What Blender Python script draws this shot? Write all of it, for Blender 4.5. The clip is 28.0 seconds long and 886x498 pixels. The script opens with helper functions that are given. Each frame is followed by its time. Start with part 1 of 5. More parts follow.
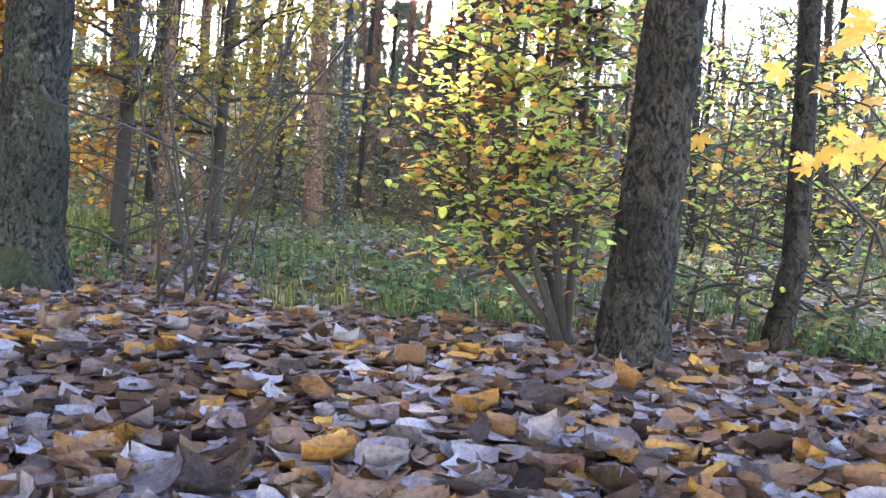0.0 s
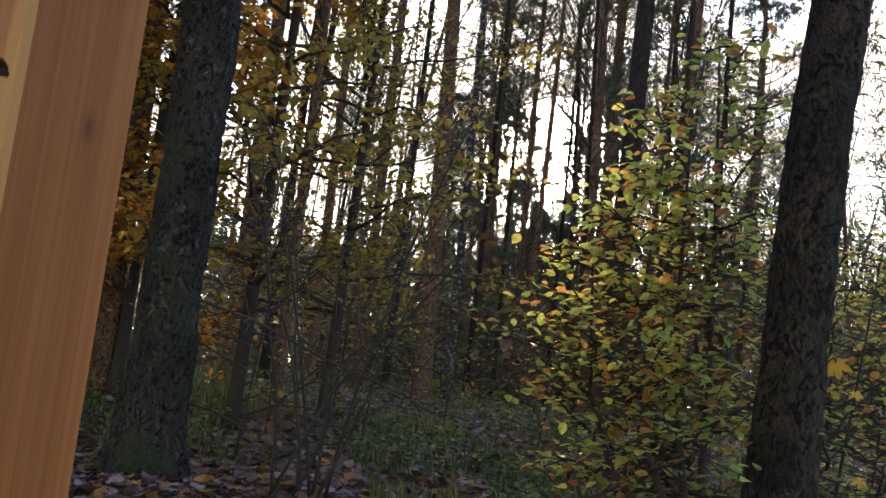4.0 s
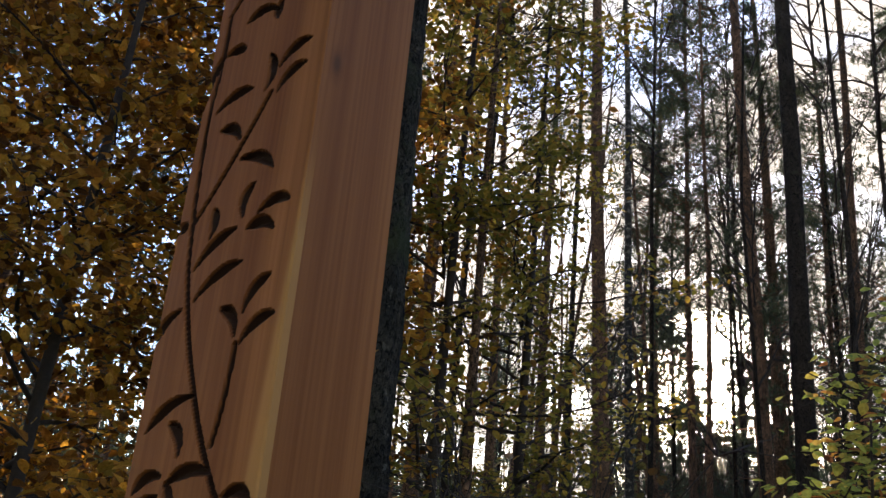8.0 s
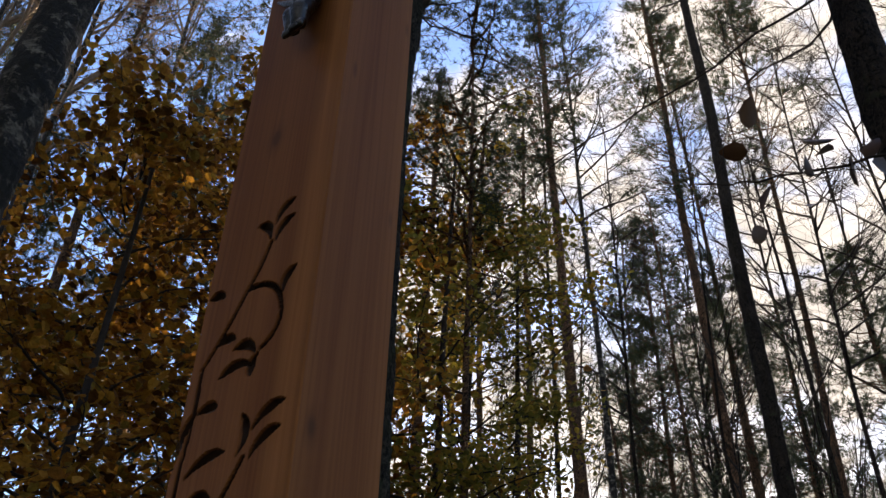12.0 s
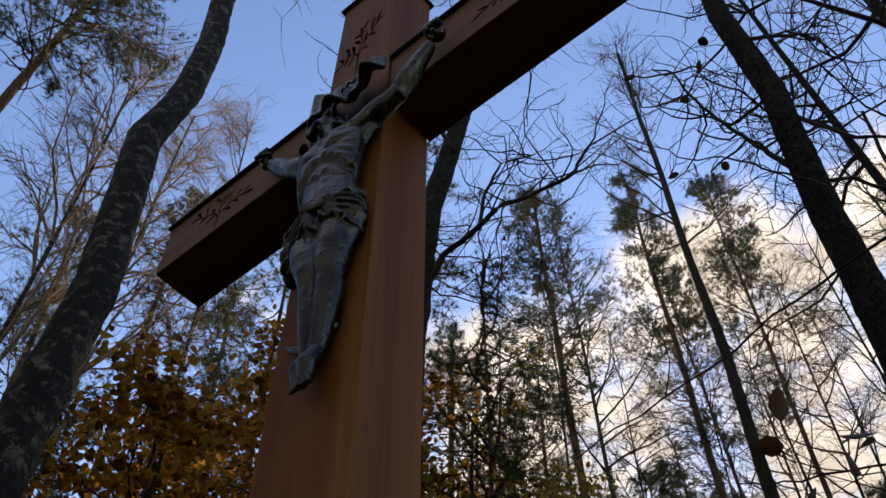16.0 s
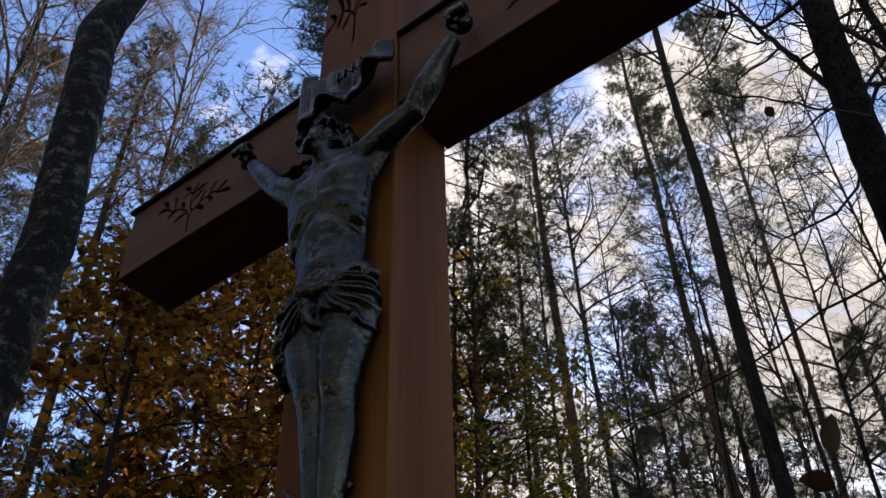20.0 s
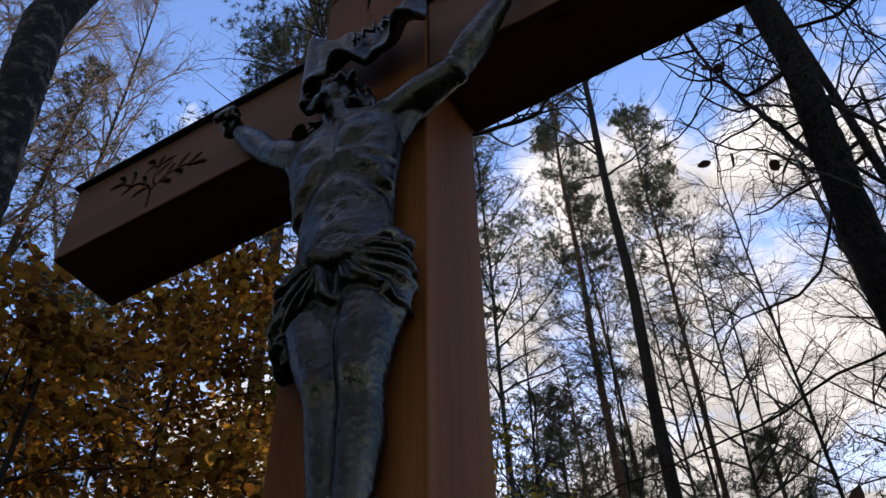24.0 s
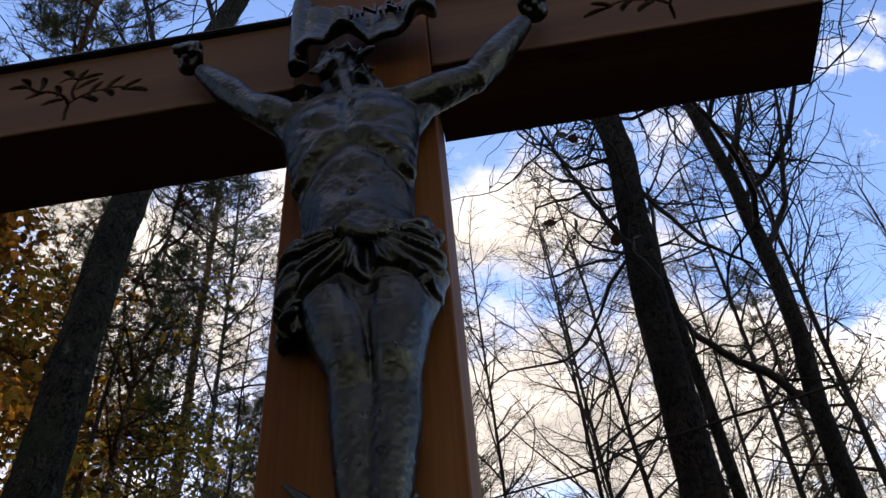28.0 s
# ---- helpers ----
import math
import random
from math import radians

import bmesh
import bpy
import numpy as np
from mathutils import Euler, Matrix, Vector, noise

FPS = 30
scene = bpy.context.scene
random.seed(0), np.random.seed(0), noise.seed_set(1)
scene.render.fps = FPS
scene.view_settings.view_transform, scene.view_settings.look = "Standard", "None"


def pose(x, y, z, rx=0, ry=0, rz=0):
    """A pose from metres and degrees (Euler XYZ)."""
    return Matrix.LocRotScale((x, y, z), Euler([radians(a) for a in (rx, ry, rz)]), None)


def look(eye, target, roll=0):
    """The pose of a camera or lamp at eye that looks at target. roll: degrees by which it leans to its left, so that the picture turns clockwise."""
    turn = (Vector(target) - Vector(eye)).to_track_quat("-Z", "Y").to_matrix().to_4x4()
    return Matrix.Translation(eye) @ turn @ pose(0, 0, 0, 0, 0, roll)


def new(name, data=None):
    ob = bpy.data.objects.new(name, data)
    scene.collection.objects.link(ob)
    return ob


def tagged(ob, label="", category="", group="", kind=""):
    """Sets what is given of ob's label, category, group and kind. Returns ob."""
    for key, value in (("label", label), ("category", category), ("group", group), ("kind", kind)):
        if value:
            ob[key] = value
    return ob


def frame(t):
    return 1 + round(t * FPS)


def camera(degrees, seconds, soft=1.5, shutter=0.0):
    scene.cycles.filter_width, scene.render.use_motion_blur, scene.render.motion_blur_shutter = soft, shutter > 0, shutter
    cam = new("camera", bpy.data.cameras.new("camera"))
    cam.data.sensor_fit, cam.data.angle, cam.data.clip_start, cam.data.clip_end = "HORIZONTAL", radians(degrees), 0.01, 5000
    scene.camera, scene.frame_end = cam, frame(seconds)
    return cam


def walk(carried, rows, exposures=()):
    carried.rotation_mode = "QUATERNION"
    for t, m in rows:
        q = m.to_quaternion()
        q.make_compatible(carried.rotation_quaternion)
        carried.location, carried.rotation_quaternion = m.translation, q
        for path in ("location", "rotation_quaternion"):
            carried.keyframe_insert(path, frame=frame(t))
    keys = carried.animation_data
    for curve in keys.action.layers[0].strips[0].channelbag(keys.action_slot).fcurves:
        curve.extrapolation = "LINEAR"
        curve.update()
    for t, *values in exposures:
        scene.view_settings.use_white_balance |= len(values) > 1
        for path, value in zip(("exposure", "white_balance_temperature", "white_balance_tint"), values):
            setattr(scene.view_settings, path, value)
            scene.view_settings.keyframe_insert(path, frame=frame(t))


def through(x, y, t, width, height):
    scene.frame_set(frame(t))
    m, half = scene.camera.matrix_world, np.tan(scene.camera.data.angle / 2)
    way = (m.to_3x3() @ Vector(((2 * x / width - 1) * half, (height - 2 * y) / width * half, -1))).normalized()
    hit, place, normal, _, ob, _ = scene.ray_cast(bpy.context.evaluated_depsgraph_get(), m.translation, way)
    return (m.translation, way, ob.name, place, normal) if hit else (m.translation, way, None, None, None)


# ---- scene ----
cam = camera(52.3, 28.0, 1.5)
PATH = [
    (0, (1.147, -0.667, 0.271), (0.478, 1.217, 0.208), 4.1),
    (0.5, (1.155, -0.652, 0.308), (0.505, 1.24, 0.323), 4.4),
    (1, (1.135, -0.667, 0.35), (0.509, 1.231, 0.428), 4.5),
    (1.5, (1.151, -0.653, 0.4), (0.537, 1.245, 0.54), 4.5),
    (2, (1.167, -0.639, 0.383), (0.553, 1.253, 0.592), 5.5),
    (2.5, (1.169, -0.606, 0.402), (0.508, 1.267, 0.638), 5.5),
    (3, (1.148, -0.625, 0.407), (0.404, 1.213, 0.67), 5.7),
    (3.5, (1.12, -0.655, 0.416), (0.292, 1.144, 0.697), 5.9),
    (4, (1.093, -0.688, 0.431), (0.184, 1.071, 0.71), 6.4),
    (4.5, (1.068, -0.696, 0.435), (0.056, 1.006, 0.719), 7.1),
    (5, (0.985, -0.672, 0.598), (-0.087, 0.993, 0.879), 7.0),
    (5.5, (0.963, -0.684, 0.629), (-0.157, 0.946, 0.927), 6.9),
    (6, (0.95, -0.694, 0.66), (-0.206, 0.902, 0.998), 6.5),
    (6.5, (1.007, -0.76, 0.529), (-0.178, 0.792, 0.965), 5.8),
    (7, (1.01, -0.76, 0.557), (-0.18, 0.746, 1.12), 5.9),
    (7.5, (1.009, -0.775, 0.606), (-0.156, 0.716, 1.253), 5.6),
    (8, (1.0, -0.769, 0.635), (-0.157, 0.692, 1.362), 5.0),
    (8.5, (1.007, -0.776, 0.655), (-0.122, 0.67, 1.452), 4.1),
    (9, (1.019, -0.78, 0.697), (-0.077, 0.645, 1.572), 3.5),
    (9.5, (1.021, -0.784, 0.719), (-0.062, 0.609, 1.662), 3.1),
    (10, (1.013, -0.782, 0.739), (-0.065, 0.577, 1.734), 2.9),
    (10.5, (1.013, -0.784, 0.755), (-0.042, 0.553, 1.802), 2.5),
    (11, (1.007, -0.792, 0.772), (-0.002, 0.533, 1.879), 1.8),
    (11.5, (1.01, -0.798, 0.789), (0.027, 0.504, 1.948), 1.8),
    (12, (1.007, -0.807, 0.795), (0.035, 0.459, 2.001), 1.7),
    (12.5, (1.001, -0.811, 0.819), (0.042, 0.41, 2.079), 2.0),
    (13, (0.957, -0.767, 0.956), (0.01, 0.403, 2.273), 2.2),
    (13.5, (0.959, -0.772, 0.979), (0.03, 0.35, 2.349), 2.6),
    (14, (0.962, -0.78, 1.001), (0.055, 0.291, 2.426), 2.8),
    (14.5, (1.028, -0.851, 0.905), (0.148, 0.17, 2.382), 2.7),
    (15, (1.04, -0.864, 0.94), (0.192, 0.103, 2.472), 2.4),
    (15.5, (1.044, -0.857, 0.987), (0.234, 0.086, 2.553), 1.6),
    (16, (1.044, -0.865, 1.022), (0.277, 0.083, 2.607), -0.4),
    (16.5, (1.037, -0.853, 1.084), (0.274, 0.105, 2.666), -1.0),
    (17, (1.018, -0.853, 1.255), (0.23, 0.116, 2.817), -0.5),
    (17.5, (1.012, -0.886, 1.428), (0.204, 0.128, 2.951), -1.0),
    (18, (1.048, -0.948, 1.581), (0.226, 0.101, 3.072), -1.0),
    (18.5, (1.069, -0.997, 1.683), (0.224, 0.087, 3.136), -1.3),
    (19, (1.073, -1.019, 1.73), (0.191, 0.118, 3.119), -1.8),
    (19.5, (1.061, -1.024, 1.737), (0.152, 0.141, 3.085), -1.5),
    (20, (1.025, -1.023, 1.735), (0.121, 0.188, 3.044), -1.5),
    (20.5, (0.977, -1.028, 1.729), (0.094, 0.224, 3.015), -1.6),
    (21, (0.903, -0.982, 1.773), (0.031, 0.261, 3.075), -0.3),
    (21.5, (0.843, -0.953, 1.775), (-0.019, 0.284, 3.089), -0.1),
    (22, (0.782, -0.902, 1.778), (-0.071, 0.316, 3.115), 0.2),
    (22.5, (0.837, -0.92, 1.737), (-0.081, 0.3, 3.029), -0.2),
    (23, (0.79, -0.835, 1.768), (-0.149, 0.318, 3.105), 0.5),
    (23.5, (0.74, -0.816, 1.797), (-0.109, 0.343, 3.188), -0.1),
    (24, (0.636, -0.842, 1.839), (-0.048, 0.376, 3.271), -1.4),
    (24.5, (0.548, -0.905, 1.857), (-0.043, 0.364, 3.286), -0.9),
    (25, (0.49, -0.92, 1.857), (-0.07, 0.382, 3.268), -0.1),
    (25.5, (0.454, -0.869, 1.865), (-0.107, 0.432, 3.276), 0.4),
    (26, (0.437, -0.836, 1.868), (-0.122, 0.44, 3.302), 1.7),
    (26.5, (0.355, -0.872, 1.871), (-0.095, 0.428, 3.322), 0.8),
    (27, (0.285, -0.922, 1.874), (-0.022, 0.406, 3.337), -1.6),
    (27.5, (0.243, -0.943, 1.868), (0.057, 0.41, 3.329), -4.0),
    (28, (0.209, -0.953, 1.855), (0.09, 0.433, 3.292), -5.2),
]
EXPOSURES = [(0, 5.15, 6300, 15), (0.6, 4.4, 6300, 15), (1.2, 3.6, 6400, 15), (2, 3.05, 6600, 15), (3, 3.05, 6700, 15), (4.5, 2.95, 6900, 15), (7, 2.6, 6900, 15), (8, 2.25, 7000, 15), (11, 1.65, 7200, 15), (12, 1.5, 7100, 15), (15, 1.25, 7600, 15), (20, 1.1, 6700, 15), (24, 1.1, 6500, 15), (28, 1.3, 7000, 15)]
walk(cam, [(t, look(eye, target, roll)) for t, eye, target, roll in PATH], EXPOSURES)
SUN_AZ, SUN_EL = radians(-20.8), radians(13.2)
SUN_DIR = Vector((math.sin(SUN_AZ) * math.cos(SUN_EL), math.cos(SUN_AZ) * math.cos(SUN_EL), math.sin(SUN_EL)))


# ---- world, sun ----
def node(tree, kind, **values):
    n = tree.nodes.new(kind)
    for key, value in values.items():
        if key in n.inputs:
            n.inputs[key].default_value = value
    return n


def ramp(tree, stops, source=None):
    r = tree.nodes.new("ShaderNodeValToRGB")
    els = r.color_ramp.elements
    els.remove(els[1])
    for i, (p, c) in enumerate(stops):
        el = els[0] if i == 0 else els.new(p)
        el.position = p
        el.color = c if len(c) == 4 else (*c, 1)
    if source is not None:
        tree.links.new(source, r.inputs["Fac"])
    return r


def build_world():
    w = bpy.data.worlds.new("sky")
    scene.world = w
    w.use_nodes = True
    t = w.node_tree
    t.nodes.clear()
    sky = t.nodes.new("ShaderNodeTexSky")
    sky.sky_type = "NISHITA"
    sky.sun_disc = False
    sky.sun_elevation = SUN_EL
    sky.sun_rotation = SUN_AZ
    sky.air_density, sky.dust_density, sky.ozone_density = 1.0, 0.3, 1.2
    co = t.nodes.new("ShaderNodeTexCoord")
    sep = t.nodes.new("ShaderNodeSeparateXYZ")
    t.links.new(co.outputs["Generated"], sep.inputs[0])
    add = t.nodes.new("ShaderNodeMath")
    add.operation = "ADD"
    add.inputs[1].default_value = 0.25
    t.links.new(sep.outputs["Z"], add.inputs[0])
    div = t.nodes.new("ShaderNodeVectorMath")
    div.operation = "DIVIDE"
    t.links.new(co.outputs["Generated"], div.inputs[0])
    comb = t.nodes.new("ShaderNodeCombineXYZ")
    for i in range(3):
        t.links.new(add.outputs[0], comb.inputs[i])
    t.links.new(comb.outputs[0], div.inputs[1])
    no = node(t, "ShaderNodeTexNoise", Scale=4.6, Detail=9.0, Roughness=0.62, Distortion=0.25)
    t.links.new(div.outputs[0], no.inputs["Vector"])
    # the sky over the far side of the clearing is clouded more
    dot = t.nodes.new("ShaderNodeVectorMath")
    dot.operation = "DOT_PRODUCT"
    dot.inputs[1].default_value = SUN_DIR
    t.links.new(co.outputs["Generated"], dot.inputs[0])
    bank = t.nodes.new("ShaderNodeVectorMath")
    bank.operation = "DOT_PRODUCT"
    bank.inputs[1].default_value = (-0.2, 0.945, 0.259)
    t.links.new(co.outputs["Generated"], bank.inputs[0])
    near = t.nodes.new("ShaderNodeMapRange")
    near.inputs["From Min"].default_value, near.inputs["From Max"].default_value = 0.66, 0.85
    near.inputs["To Min"].default_value, near.inputs["To Max"].default_value = -0.16, 0.135
    t.links.new(bank.outputs["Value"], near.inputs["Value"])
    s = t.nodes.new("ShaderNodeMath")
    s.operation = "ADD"
    t.links.new(no.outputs["Fac"], s.inputs[0])
    # unseen broken cloud added over the near side to neutralise reflections and front light
    rear = t.nodes.new("ShaderNodeMapRange")
    rear.inputs["From Min"].default_value, rear.inputs["From Max"].default_value = 0.1, -0.4
    rear.inputs["To Min"].default_value, rear.inputs["To Max"].default_value = -0.16, 0.005
    t.links.new(sep.outputs["Y"], rear.inputs["Value"])
    more = t.nodes.new("ShaderNodeMath")
    more.operation = "MAXIMUM"
    t.links.new(near.outputs[0], more.inputs[0])
    t.links.new(rear.outputs[0], more.inputs[1])
    t.links.new(more.outputs[0], s.inputs[1])
    cover = ramp(t, [(0.485, (0, 0, 0)), (0.63, (1, 1, 1))], s.outputs[0])
    lit = t.nodes.new("ShaderNodeMapRange")
    lit.inputs["From Min"].default_value, lit.inputs["From Max"].default_value = 0.3, 1.0
    lit.inputs["To Min"].default_value, lit.inputs["To Max"].default_value = CLOUD_FAR, CLOUD_NEAR
    t.links.new(dot.outputs["Value"], lit.inputs["Value"])
    cloud = t.nodes.new("ShaderNodeVectorMath")
    cloud.operation = "SCALE"
    cloud.inputs[0].default_value = (1.0, 0.95, 0.88)
    n2 = node(t, "ShaderNodeTexNoise", Scale=7.0, Detail=7.0, Roughness=0.6)
    t.links.new(div.outputs[0], n2.inputs["Vector"])
    puff = t.nodes.new("ShaderNodeMapRange")
    puff.inputs["From Min"].default_value, puff.inputs["From Max"].default_value = 0.35, 0.65
    puff.inputs["To Min"].default_value, puff.inputs["To Max"].default_value = 0.55, 1.15
    t.links.new(n2.outputs["Fac"], puff.inputs["Value"])
    shade = t.nodes.new("ShaderNodeMath")
    shade.operation = "MULTIPLY"
    t.links.new(lit.outputs[0], shade.inputs[0])
    t.links.new(puff.outputs[0], shade.inputs[1])
    t.links.new(shade.outputs[0], cloud.inputs["Scale"])
    mix = t.nodes.new("ShaderNodeMixRGB")
    t.links.new(cover.outputs["Color"], mix.inputs[0])
    hs = node(t, "ShaderNodeHueSaturation", Hue=0.515, Saturation=1.2, Value=1.6)
    t.links.new(sky.outputs[0], hs.inputs["Color"])
    t.links.new(hs.outputs[0], mix.inputs[1])
    t.links.new(cloud.outputs[0], mix.inputs[2])
    # the low sun itself and the bright air close round it
    halo = ramp(t, [(0.9, (0, 0, 0)), (0.985, (0.045, 0.038, 0.026)), (0.9975, (0.2, 0.16, 0.11)), (0.9988, (0.9, 0.74, 0.5)), (0.9995, (60, 52, 40))], dot.outputs["Value"])
    glow = t.nodes.new("ShaderNodeVectorMath")
    glow.operation = "MULTIPLY_ADD"
    glow.inputs[1].default_value = (6.0, 6.0, 6.0)
    t.links.new(halo.outputs["Color"], glow.inputs[0])
    t.links.new(mix.outputs[0], glow.inputs[2])
    bg = node(t, "ShaderNodeBackground", Strength=0.12)
    t.links.new(glow.outputs[0], bg.inputs["Color"])
    out = t.nodes.new("ShaderNodeOutputWorld")
    t.links.new(bg.outputs[0], out.inputs["Surface"])
    lamp = bpy.data.lights.new("sun", "SUN")
    lamp.energy, lamp.angle, lamp.color = 4.6, radians(0.6), (1.0, 0.86, 0.66)
    ob = new("sun_light", lamp)
    ob.matrix_world = look(SUN_DIR * 60, (0, 0, 0))


CLOUD_FAR, CLOUD_NEAR = 9.0, 3.2
build_world()


# ---- materials ----
def material(name, rough=0.8, metal=0.0, spec=0.3):
    m = bpy.data.materials.new(name)
    m.use_nodes = True
    t = m.node_tree
    b = t.nodes["Principled BSDF"]
    b.inputs["Roughness"].default_value = rough
    b.inputs["Metallic"].default_value = metal
    b.inputs["Specular IOR Level"].default_value = spec
    return m, t, b


def coords(t, scale=(1, 1, 1), kind="Object"):
    co = t.nodes.new("ShaderNodeTexCoord")
    mp = t.nodes.new("ShaderNodeMapping")
    mp.inputs["Scale"].default_value = scale
    t.links.new(co.outputs[kind], mp.inputs["Vector"])
    return mp.outputs[0]


def noise_tex(t, vec, scale, detail=5.0, rough=0.6, dist=0.0):
    n = node(t, "ShaderNodeTexNoise", Scale=scale, Detail=detail, Roughness=rough, Distortion=dist)
    if vec is not None:
        t.links.new(vec, n.inputs["Vector"])
    return n.outputs["Fac"]


def bump(t, b, height, strength=0.5, distance=0.01):
    n = node(t, "ShaderNodeBump", Strength=strength, Distance=distance)
    t.links.new(height, n.inputs["Height"])
    t.links.new(n.outputs[0], b.inputs["Normal"])


def mixed(t, fac, a, b_, mode="MIX"):
    m = t.nodes.new("ShaderNodeMixRGB")
    m.blend_type = mode
    for i, v in ((0, fac), (1, a), (2, b_)):
        if isinstance(v, (int, float)):
            m.inputs[i].default_value = v
        elif isinstance(v, tuple):
            m.inputs[i].default_value = (*v, 1)
        else:
            t.links.new(v, m.inputs[i])
    return m.outputs[0]


def bark(name, dark, light, moss=0.0, scale=1.0, lichen=0.0):
    m, t, b = material(name, 0.95, 0, 0.12)
    furrow = noise_tex(t, coords(t, (1, 1, 0.62)), 27 * scale, 6, 0.6, 2.0)
    plate = noise_tex(t, coords(t, (1, 1, 0.8)), 24 * scale, 5, 0.62, 2.2)
    seam = t.nodes.new("ShaderNodeMath")
    seam.operation = "MULTIPLY"
    f1 = ramp(t, [(0.4, (0, 0, 0)), (0.5, (1, 1, 1))], furrow)
    f2 = ramp(t, [(0.47, (1, 1, 1)), (0.5, (0.25, 0.25, 0.25)), (0.53, (1, 1, 1))], plate)
    t.links.new(f1.outputs[0], seam.inputs[0])
    t.links.new(f2.outputs[0], seam.inputs[1])
    chip = noise_tex(t, coords(t, (1, 1, 0.7)), 85 * scale, 6, 0.72, 0.4)
    fine = mixed(t, 0.55, noise_tex(t, coords(t, (1, 1, 0.45)), 34 * scale, 6, 0.66, 0.6), chip)
    body = ramp(t, [(0.38, dark), (0.5, tuple((p + q) / 2 for p, q in zip(dark, light))), (0.66, light)], fine)
    wide = noise_tex(t, coords(t, (1, 1, 0.6)), 5.0, 4, 0.6)
    tone = ramp(t, [(0.3, (0.55, 0.55, 0.55)), (0.7, (1.35, 1.3, 1.25))], wide)
    body_col = mixed(t, 1.0, body.outputs[0], tone.outputs[0], "MULTIPLY")
    col = mixed(t, seam.outputs[0], tuple(c * 0.3 for c in dark), body_col)
    if lichen:
        pale = ramp(t, [(0.6, (0, 0, 0)), (0.68, (1, 1, 1))], noise_tex(t, coords(t, (1, 1, 0.8)), 11, 7, 0.72))
        col = mixed(t, mixed(t, lichen, (0, 0, 0), pale.outputs[0]), col, (0.16, 0.155, 0.125))
    if moss:
        big = noise_tex(t, coords(t, (1, 1, 1)), 3.2, 5, 0.7)
        mk = ramp(t, [(0.62 - 0.3 * moss, (0, 0, 0)), (0.74 - 0.3 * moss, (1, 1, 1))], big)
        col = mixed(t, mk.outputs[0], col, (0.026, 0.03, 0.015))
    t.links.new(col, b.inputs["Base Color"])
    bump(t, b, mixed(t, 0.4, seam.outputs[0], fine), 1.0, 0.02)
    return m


def birch_bark(name):
    m, t, b = material(name, 0.8, 0, 0.2)
    band = noise_tex(t, coords(t, (9, 9, 30)), 1.0, 6, 0.7)
    patch = noise_tex(t, coords(t, (8, 8, 9)), 1.6, 8, 0.72, 0.2)
    white = ramp(t, [(0.42, (0.03, 0.026, 0.02)), (0.62, (0.15, 0.135, 0.11))], band)
    dark = ramp(t, [(0.42, (0, 0, 0)), (0.49, (1, 1, 1))], patch)
    col = mixed(t, dark.outputs[0], white.outputs[0], (0.011, 0.0095, 0.0075))
    t.links.new(col, b.inputs["Base Color"])
    bump(t, b, mixed(t, 0.5, band, patch), 1.0, 0.03)
    return m


def leaf_material(name, stops, through=0.5, rough=0.5, fine=60, single=False, crinkle=0.0, gloss=0.18):
    m = bpy.data.materials.new(name)
    m.use_nodes = True
    t = m.node_tree
    t.nodes.clear()
    g = t.nodes.new("ShaderNodeNewGeometry")
    r = ramp(t, stops, t.nodes.new("ShaderNodeObjectInfo").outputs["Random"] if single else g.outputs["Random Per Island"])
    n = noise_tex(t, coords(t), fine, 4, 0.7)
    k = ramp(t, [(0.32, (0.4, 0.34, 0.3)), (0.5, (0.85, 0.82, 0.8)), (0.7, (1.25, 1.2, 1.15))], n)
    col = mixed(t, 0.7, r.outputs[0], k.outputs[0], "MULTIPLY")
    b = node(t, "ShaderNodeBsdfPrincipled", Roughness=rough)
    b.inputs["Specular IOR Level"].default_value = gloss
    t.links.new(col, b.inputs["Base Color"])
    if crinkle:
        bump(t, b, noise_tex(t, coords(t), fine * 1.6, 4, 0.7), 0.8, crinkle)
    tr = t.nodes.new("ShaderNodeBsdfTranslucent")
    t.links.new(col, tr.inputs["Color"])
    mx = t.nodes.new("ShaderNodeMixShader")
    mx.inputs[0].default_value = through
    t.links.new(b.outputs[0], mx.inputs[1])
    t.links.new(tr.outputs[0], mx.inputs[2])
    out = t.nodes.new("ShaderNodeOutputMaterial")
    t.links.new(mx.outputs[0], out.inputs["Surface"])
    return m


def ground_material():
    m, t, b = material("forest_soil", 0.95, 0, 0.15)
    v = coords(t)
    a = ramp(t, [(0.3, (0.028, 0.018, 0.011)), (0.6, (0.075, 0.045, 0.026)), (0.8, (0.12, 0.075, 0.04))], noise_tex(t, v, 18, 8, 0.7))
    g = ramp(t, [(0.48, (0, 0, 0)), (0.6, (1, 1, 1))], noise_tex(t, v, 0.45, 4))
    col = mixed(t, mixed(t, 0.6, (0, 0, 0), g.outputs[0]), a.outputs[0], (0.045, 0.06, 0.02))
    t.links.new(col, b.inputs["Base Color"])
    bump(t, b, noise_tex(t, v, 30, 8, 0.75), 1.0, 0.03)
    return m


